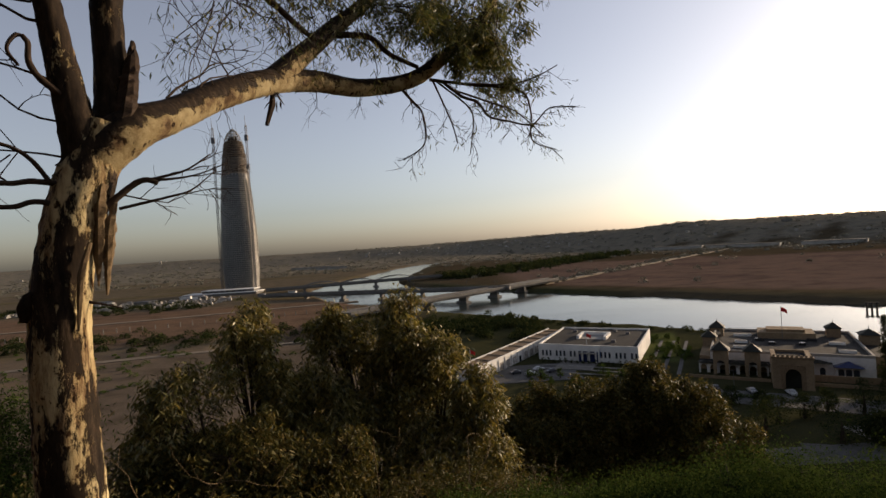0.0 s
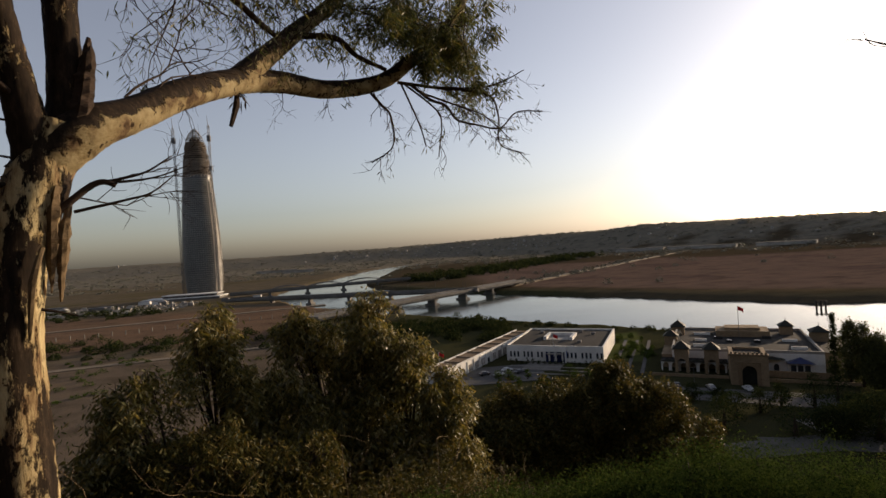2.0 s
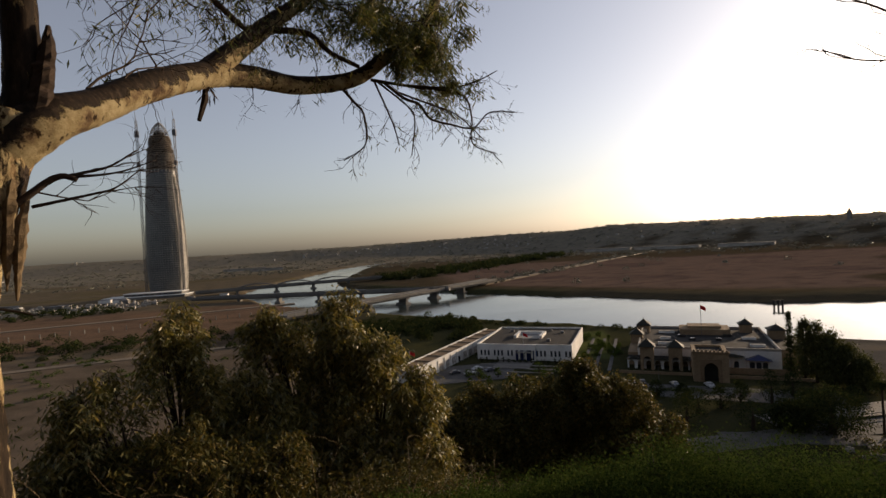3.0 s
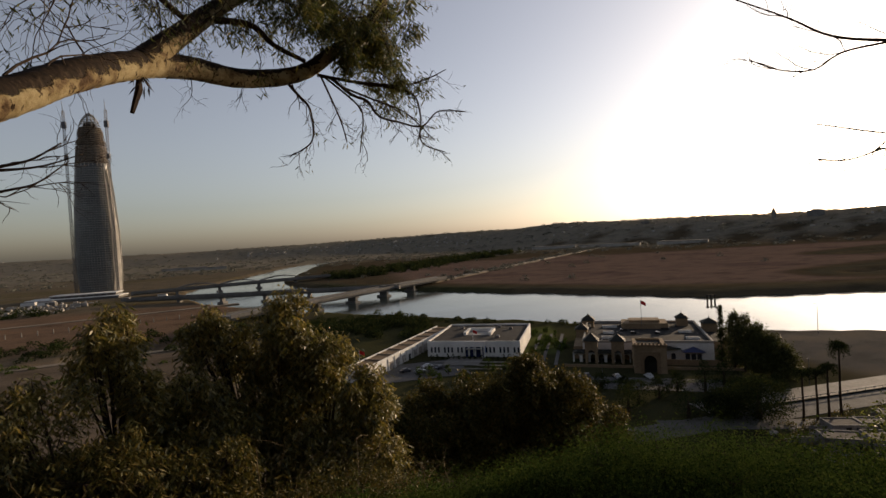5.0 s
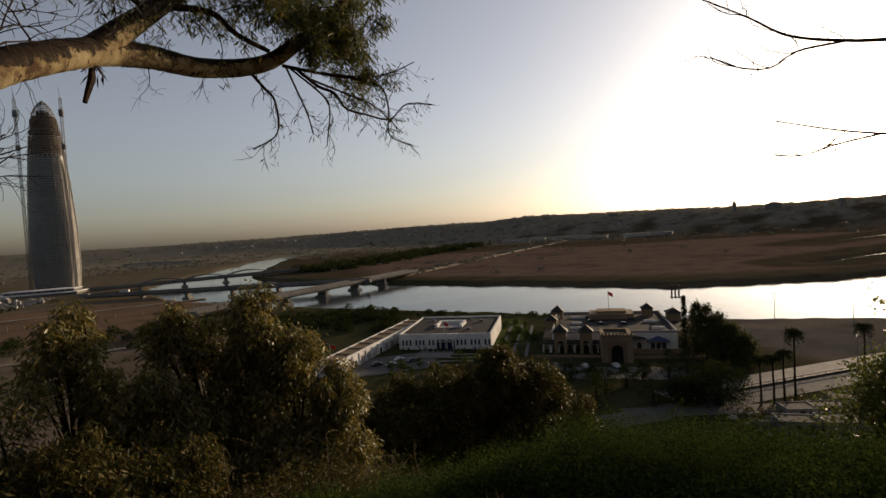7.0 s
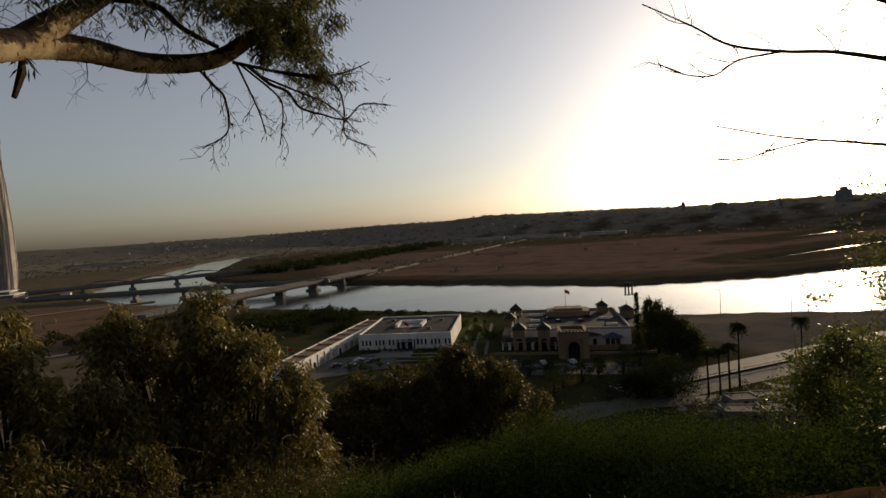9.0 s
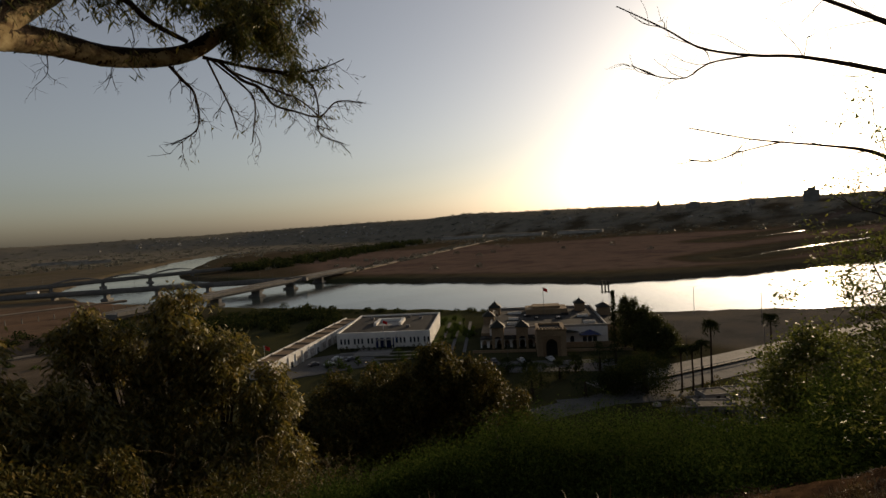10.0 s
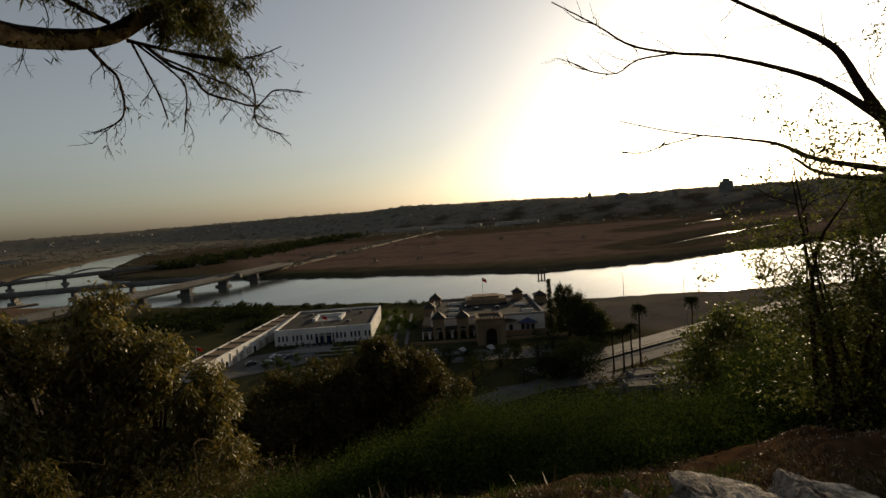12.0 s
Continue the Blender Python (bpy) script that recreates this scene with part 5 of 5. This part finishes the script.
def woods(name, label, xs, ys, height, width, per, leaf, mat_, seed):
    r = np.random.default_rng(seed)
    xs, ys = np.asarray(xs), np.asarray(ys)
    z, wet, _ = land_height(xs, ys)
    ok = wet < -7
    xs, ys, z = xs[ok], ys[ok], z[ok]
    k = r.uniform(0.55, 1.25, len(xs))
    size = np.stack([k * width, k * width, k * height * r.uniform(0.8, 1.2, len(xs))], -1)
    g = Geo().leaves(clump_points(np.stack([xs, ys, z], -1), size, per, r), leaf, leaf * 0.7, 0.0)
    single(name, g, mat_, label, "woods", kind="stuff")


def scatter(n, a, b, spread, seed):
    r = np.random.default_rng(seed)
    t = r.random(n)
    a, b = np.array(a, float), np.array(b, float)
    d = (b - a) / np.linalg.norm(b - a)
    p = a + (b - a) * t[:, None] + np.array([-d[1], d[0]]) * r.normal(0, spread, n)[:, None]
    return p[:, 0], p[:, 1]


woods("far_woods", "dark belt of trees beyond the river", *scatter(420, (10, 735), (440, 1270), 22, 71), 11, 8, 60, 3.2, LEAF_DARK, 72)
woods("far_woods", "scattered haze-paled trees on the far plain", *scatter(50, (60, 620), (900, 1150), 130, 73), 5, 5, 45, 2.0, LEAF_FAR, 74)
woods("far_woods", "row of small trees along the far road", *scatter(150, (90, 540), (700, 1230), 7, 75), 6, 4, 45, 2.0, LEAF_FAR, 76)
woods("shore_scrub", "dense dark scrub along the near shore", *scatter(240, (-95, 318), (52, 292), 17, 77), 4.5, 4.5, 160, 1.0, LEAF_DARK, 78)
woods("shore_scrub", "low dark shrubs on the river bank", *scatter(90, (-60, 385), (160, 222), 4, 79), 2.0, 2.4, 90, 0.7, LEAF_DARK, 80)
woods("plain_scrub", "green scrub across the river plain", *scatter(150, (-330, 330), (-90, 315), 16, 81), 4, 4.5, 130, 1.0, LEAF_DARK, 82)
woods("plain_scrub", "scattered low scrub by the tower site", *scatter(180, (-520, 610), (-250, 520), 26, 83), 4.5, 4.5, 80, 1.3, LEAF_DARK, 84)
woods("plain_scrub", "sparse scrub on the near plain", *scatter(150, (-300, 240), (-60, 260), 38, 85), 1.6, 2.2, 90, 0.6, LEAF_GREEN, 86)
r_ = np.random.default_rng(88)
ha, hr = np.radians(r_.uniform(-52, 75, 3000)), r_.uniform(1150, 3000, 3000)
woods("hill_woods", "haze-paled scrub and trees over the far hills", hr * np.sin(ha), hr * np.cos(ha), 5, 9, 30, 3.2, LEAF_FAR, 89)


def ridge_radius(a):
    return float(np.interp(a, [-60, -40, -14, 2, 13, 25, 45, 60, 90], [2900, 2800, 2300, 2000, 1700, 1350, 1200, 1150, 1100])) + 410


def far_houses():
    g = Geo()
    r = np.random.default_rng(91)
    for k in range(130):
        a = r.choice([r.uniform(-9, 17), r.uniform(-42, 62), r.uniform(-46, -22)], p=[0.5, 0.25, 0.25])
        d = ridge_radius(a) * r.uniform(0.9, 1.0) if a > -20 else r.uniform(2300, 3500)
        x, y = polar(a, d)
        z = floor_at(x, y)
        w, h = r.uniform(4, 9), r.uniform(2.5, 5.5)
        g.box(-w / 2, -w / 2, z - 4, w / 2, w / 2, z + h, r.uniform(0, 1.5), (x, y))
    single("far_houses", g, PALE, "pale houses scattered along the far ridge", "houses", kind="stuff")
    for a, h, w, lab in ((45.3, 22, 7, "slim minaret-like tower on the far ridge"), (48.5, 13, 26, "blocky apartment house on the far ridge"), (58.2, 26, 24, "tall block of flats on the far ridge"), (53.6, 10, 10, "small house on the far ridge"), (34.0, 7, 18, "low house on the far ridge")):
        x, y = polar(a, ridge_radius(a))
        z = floor_at(x, y)
        t = thing("far_building", lab, "building", (x, y, z), "buildings on the ridge")
        part("wall", Geo().box(x - w / 2, y - w / 2, z - 5, x + w / 2, y + w / 2, z + h), CONCRETE, t)
        part("roof", Geo().box(x - w / 4, y - w / 4, z + h, x + w / 4, y + w / 4, z + h * 1.25), CONCRETE, t)
    for k, (x, y, L, ang) in enumerate(((690, 1180, 150, -0.75), (590, 1290, 120, -0.75), (810, 1060, 110, -0.8), (-330, 1500, 90, 0.2), (-420, 1620, 120, 0.2))):
        z = floor_at(x, y)
        t = thing("warehouse", "long low pale shed on the far plain", "shed", (x, y, z), "sheds on the far plain")
        part("wall", Geo().box(-L / 2, -9, z - 2, L / 2, 9, z + 6, ang, (x, y)), PALE, t)
        part("roof", Geo().box(-L / 2 - 1, -10, z + 6, L / 2 + 1, 10, z + 7, ang, (x, y)), CONCRETE, t)


far_houses()


# ---- embankments, kerbs and site clutter on the plain ----
single("far_road", Geo().box(0, -5, 2, 820, 5, 4.6, math.atan2(700, 620), (100, 545)), SLAB, "dusty raised road across the far plain", "road", kind="structure")
single("site_road", Geo().box(0, -4, 2, 330, 4, 3.5, math.atan2(95, 300), (-400, 395)), SLAB, "dusty road before the building site", "road", kind="structure")
single("site_road", Geo().box(0, -3, 2, 260, 3, 3.3, math.atan2(60, 250), (-330, 225)), SLAB, "dusty track on the plain", "road", kind="structure")


def parked_cars_far():
    g = Geo()
    r = np.random.default_rng(95)
    for k in range(290):
        x, y = r.uniform(-480, -250), r.uniform(545, 640)
        a = r.choice([0.3, 1.87])
        z = floor_at(x, y)
        k_ = r.choice([1.0, 1.0, 1.5, 2.2])
        g.box(-2.1 * k_, -0.9, z + 0.2, 2.1 * k_, 0.9, z + 0.9 * k_, a, (x, y)).box(-1.1 * k_, -0.8, z + 0.9 * k_, 1.0 * k_, 0.8, z + 1.5 * k_, a, (x, y))
    single("parked_vehicles", g, PALE, "crowd of parked vehicles and containers by the tower site", "vehicles", kind="stuff")
    for k in range(14):
        x, y = r.uniform(-460, -170), r.uniform(600, 660)
        z = floor_at(x, y)
        t = thing("site_cabin", "pale site cabin by the tower", "cabin", (x, y, z), "site cabins")
        L = r.uniform(8, 22)
        part("wall", Geo().box(x, y, z - 0.5, x + L, y + 6, z + 3.6), WHITE if k % 2 else CONCRETE, t)
        part("roof", Geo().box(x - 0.3, y - 0.3, z + 3.6, x + L + 0.3, y + 6.3, z + 3.9), STEEL, t)


parked_cars_far()


def fence_posts():
    f = thing("fence", "row of pale concrete fence posts across the plain", "fence", (-200, 360, 3))
    for k in range(34):
        x, y = -330 + k * 8, 345 + k * 2.6
        part("post", Geo().box(x - 0.25, y - 0.25, 2.5, x + 0.25, y + 0.25, 6.2), PAVING, f)


fence_posts()


# ---- shore: palms, lamps, cars, jetty, shacks ----
def palm():
    t = thing("palm_tree", "tall slim palm with a small ragged crown", "palm tree", (0, 0, 0), "palms by the shore road")
    part("trunk", Geo().tube([(0, 0, -0.3), (0.1, 0, 4), (0.05, 0.1, 8), (0, 0, 12)], [0.32, 0.25, 0.22, 0.2], 10, 0.5, 0.08), TWIG, t)
    for k in range(22):
        a, up = k * 2.4, rng.uniform(-0.5, 0.9)
        g = Geo()
        pts = [np.array([math.cos(a) * s * 2.0, math.sin(a) * s * 2.0, 12 + up * s * 1.6 - 1.3 * s * s]) for s in np.linspace(0, 1, 7)]
        g.tube(pts, [0.05, 0.02], 4)
        for p in np.array(pts)[1:]:
            g.leaves(np.repeat([p], 12, 0) + rng.normal(0, 0.08, (12, 3)), 0.7, 0.09, 0.35)
        part("frond", g, LEAF_DARK, t)
    return t


p0 = palm()
for k, (x, y, s) in enumerate(((111.3, 100.3, 1.0), (115, 100.5, 1.06), (119.2, 101, 1.45), (146, 103, 1.3))):
    c = copy_thing(p0, pose(x, y, 3.0, 0, 0, 70 * k))
    c.scale = (1.0, 1.0, s)
p0.location = (108, 101, 3.0)


def street_lamp():
    t = thing("street_lamp", "tall slim steel street lamp with a double arm", "street lamp", (0, 0, 0), "street lamps by the river")
    part("pole", Geo().tube([(0, 0, -0.3), (0, 0, 13)], [0.16, 0.08], 8), STEEL, t)
    for s in (-1, 1):
        arm = part("arm", Geo().tube([(0, 0, 12.8), (s * 1.0, 0, 13.2), (s * 1.8, 0, 13.2)], [0.06], 5), STEEL, t)
        part("head", Geo().box(s * 1.8 - 0.4, -0.15, 13.1, s * 1.8 + 0.4, 0.15, 13.3), STEEL, arm)
    return t


l0 = street_lamp()
for x, y, h in ((195, 141, 1.0), (248, 158, 1.0), (156, 112, 0.75), (133, 122, 0.6), (176, 122, 0.6), (60, 168, 0.5), (84, 152, 0.5)):
    c = copy_thing(l0, pose(x, y, floor_at(x, y), 0, 0, 30))
    c.scale = (h, h, h)
l0.location = (203, 181, floor_at(203, 181))


def car(paint):
    t = thing("car", "small parked saloon car with dark windows", "car", (0, 0, 0), "parked cars")
    prof = [(-2.1, 0.35), (-2.1, 0.8), (-1.5, 0.92), (-1.0, 1.42), (0.5, 1.45), (1.1, 0.95), (2.0, 0.82), (2.15, 0.4)]
    g = Geo()
    n = len(prof)
    g.add([(x, s * (0.85 if z < 1 else 0.65), z) for s in (-1, 1) for x, z in prof], [tuple(range(n))[::-1], tuple(range(n, 2 * n))] + [(i, (i + 1) % n, n + (i + 1) % n, n + i) for i in range(n)])
    part("body", g, paint, t)
    part("windscreen", Geo().box(-1.15, -0.72, 1.0, 0.75, 0.72, 1.36), GLASS_DARK, t)
    for x in (-1.3, 1.35):
        for y in (-0.85, 0.75):
            part("wheel", Geo().tube([(x, y, 0.32), (x, y + 0.12, 0.32)], [0.32], 12), TYRE, t)
    return t


paints = [surface("car_white", (0.5, 0.5, 0.5), 0.35), surface("car_silver", (0.35, 0.36, 0.37), 0.3, metal=0.6), surface("car_dark", (0.05, 0.05, 0.06), 0.3)]
for x, y, a, k in ((29, 185, 15, 1), (33, 191, 15, 0), (77, 156, 80, 0), (80, 155, 75, 2), (37, 187, 20, 2), (24, 188, 15, 2), (88, 150, 80, 1), (97, 146, 80, 0)):
    c = car(paints[k])
    c.location, c.rotation_euler = (x, y, 3.1), (0, 0, radians(a))

j = thing("jetty_piles", "dark mooring piles with a beam standing in the river", "mooring piles", (241, 291, 0))
for k in range(3):
    part("pile", Geo().tube([(239 + k * 2.2, 291 - k * 0.8, -2.4), (239 + k * 2.2, 291 - k * 0.8, 4.6)], [0.55], 8), HULL, j)
part("cap_beam", Geo().box(-0.9, -0.5, 3.4, 5.6, 0.5, 4.1, math.atan2(-0.8, 2.2), (239, 291)), HULL, j)



def shack(x, y, w, d, h, ang):
    t = thing("shack", "low whitewashed flat-roofed shack with peeling walls", "shack", (x, y, 3), "shacks at the foot of the slope")
    z = min(floor_at(x, y), 4.0) - 0.3
    a = radians(ang)
    part("wall", Geo().box(0, 0, z, w, d, z + h, a, (x, y)), SHACK, t)
    part("roof", Geo().box(0.3, 0.3, z + h, w - 0.3, d - 0.3, z + h + 0.1, a, (x, y)), SHACK_ROOF, t, "grey sagging flat roof")
    for q in ((0, 0, w, 0.3), (0, d - 0.3, w, d), (0, 0.3, 0.3, d - 0.3), (w - 0.3, 0.3, w, d - 0.3)):
        part("parapet", Geo().box(q[0], q[1], z + h, q[2], q[3], z + h + 0.25, a, (x, y)), SHACK, t)
    part("door", Geo().box(w * 0.4, -0.06, z, w * 0.4 + 1, 0.05, z + 2.1, a, (x, y)), TILE, t)
    part("window", Geo().box(w * 0.7, -0.06, z + 1, w * 0.7 + 1, 0.05, z + 2, a, (x, y)), GLASS_DARK, t)


for q in ((98, 87, 8, 5, 2.6, -30), (105, 82, 9, 6, 3.0, -25), (113, 84, 8, 6, 2.4, -35), (106, 92, 7, 5, 2.4, -20), (120, 80, 9, 6, 2.8, -30), (114, 92, 9, 4, 2.0, -25), (126, 86, 8, 5, 2.6, -28), (122, 93, 7, 5, 2.2, -22)):
    shack(*q)
for x, y, L, h, ang in ((95, 92, 12, 1.6, -35), (104, 96, 16, 1.2, -25), (117, 76, 14, 2.0, 55), (128, 92, 10, 1.5, -28), (111, 78, 9, 2.2, -30)):
    single("yard_wall", Geo().box(0, -0.15, floor_at(x, y) - 0.8, L, 0.15, floor_at(x, y) + h, radians(ang), (x, y)), SHACK, "broken whitewashed yard wall among the shacks", "wall", "yard walls")
r_ = np.random.default_rng(123)
rub = Geo()
for _ in range(420):
    x, y = r_.uniform(94, 132), r_.uniform(76, 98)
    k = r_.uniform(0.15, 0.7)
    z = floor_at(x, y)
    rub.box(-k, -k * 0.7, z - 0.1, k, k * 0.7, z + k * r_.uniform(0.5, 1.2), r_.uniform(0, 3), (x, y))
single("rubble", rub, SHACK, "pale rubble and scrap round the shacks", "rubble", kind="stuff")
woods("yard_scrub", "brown weeds between the shacks", *scatter(150, (94, 84), (134, 90), 7, 125), 1.9, 2.0, 60, 0.4, LEAF_OLIVE, 126)
fence = thing("fence", "low dark railing along the promenade", "fence", (190, 112, 3))
part("rail", Geo().box(92, 111.9, 4.0, 330, 112.1, 4.2), STEEL, fence)
part("plinth", Geo().box(92, 111.8, 2.6, 330, 112.2, 3.5), TILE, fence)
for k in range(80):
    part("post", Geo().box(92.5 + k * 3, 111.93, 3.4, 92.65 + k * 3, 112.07, 4.0), STEEL, fence)


# ---- park trees and hedges round the buildings ----
def park_tree(x, y, h, w, label, mat_, n=900, leaf=0.55, conic=False, group="trees round the buildings", droop=0.1):
    z = floor_at(x, y)
    t = thing("park_tree", label, "tree", (x, y, z), group)
    part("trunk", Geo().tube([(x, y, z - 0.2), (x + 0.1, y, z + h * 0.3), (x, y, z + h * 0.7)], [0.06 * w + 0.1, 0.05 * w + 0.06, 0.05], 7), TWIG, t)
    k = n // 22
    f = rng.uniform(0.12, 1, k)
    wid = (1 - f) ** 0.8 if conic else np.sin(np.clip(f, 0.05, 0.97) * math.pi) ** 0.6
    a = rng.uniform(0, 6.28, k)
    rr = w / 2 * wid * rng.uniform(0.4, 1.05, k)
    c = np.stack([x + rr * np.cos(a), y + rr * np.sin(a), z + h * f], -1)
    part("crown", Geo().leaves(np.repeat(c, 22, 0) + rng.normal(0, 0.09 * w, (k * 22, 3)) * (1, 1, 0.8 + 0.5 * (droop > 0.5)), leaf, leaf * (0.55 if droop < 0.5 else 0.35), droop), mat_, t)


park_tree(124.5, 146, 21, 3.4, "slim dark cypress beside the palace", LEAF_DARK, 3200, 0.5, True, "trees beside the palace")
for x, y, h, w in ((126.8, 143, 19, 5.5), (128.5, 140.5, 18, 7), (130, 137, 15.5, 8), (131.5, 133, 12.5, 8), (132.5, 129, 9.5, 7.5), (129, 135, 12, 8)):
    park_tree(x, y, h, w, "tall weeping tree with drooping yellow-green boughs", LEAF_WEEP, 5200, 0.75, False, "trees beside the palace", 0.8)
for x, y, h, w in ((100, 106, 9.5, 14), (93, 110, 6.5, 9), (104, 116, 6, 8)):
    park_tree(x, y, h, w, "broad dark round-crowned tree", LEAF_DARK, 7000, 0.5)
for x, y, h, w in ((103, 128, 9, 6), (96, 131, 6, 5), (112, 131, 7, 6), (83, 137, 4.5, 4.5), (77, 141, 5, 5), (70, 146, 4, 4), (88, 128, 6, 6), (80, 126, 7, 7), (66, 128, 7, 8), (72, 118, 8, 9), (85, 112, 7, 8), (60, 140, 5, 6), (120, 120, 5, 5)):
    park_tree(x, y, h, w, "small dark garden tree before the palace", LEAF_DARK, 1300, 0.45)
for k in range(26):
    x, y = rng.uniform(84, 100), rng.uniform(195, 235)
    park_tree(x - 8 + (y - 195) * 0.3, y, rng.uniform(1.2, 3.4), rng.uniform(1.5, 3.5), "small green garden shrub", LEAF_GREEN, 330, 0.4, False, "garden shrubs")
for k in range(16):
    x = 37 + k * 2.0
    park_tree(x, 205.5 - (x - 36) * 0.53 - 1.5, rng.uniform(1.0, 2.2), 1.8, "clipped shrub before the white hall", LEAF_DARK, 220, 0.3, False, "garden shrubs")
for k in range(14):
    park_tree(rng.uniform(20, 66), rng.uniform(165, 182), rng.uniform(1.5, 4), rng.uniform(2, 4.5), "low garden shrub by the car park", LEAF_GREEN, 420, 0.4, False, "garden shrubs")
h_ = Geo()
for (x0, y0), (x1, y1) in (((72, 150), (92, 143)), ((100, 139), (126, 128)), ((82, 196), (94, 216)), ((88, 192), (100, 212)), ((62, 165), (80, 157))):
    n = 2600
    t_ = rng.random(n)
    h_.leaves(np.stack([x0 + (x1 - x0) * t_ + rng.normal(0, 0.35, n), y0 + (y1 - y0) * t_ + rng.normal(0, 0.35, n), 3.0 + rng.uniform(0, 1.1, n)], -1), 0.3, 0.16, 0.0)
single("hedges", h_, LEAF_GREEN, "clipped green garden hedges round the buildings", "hedges", kind="stuff")
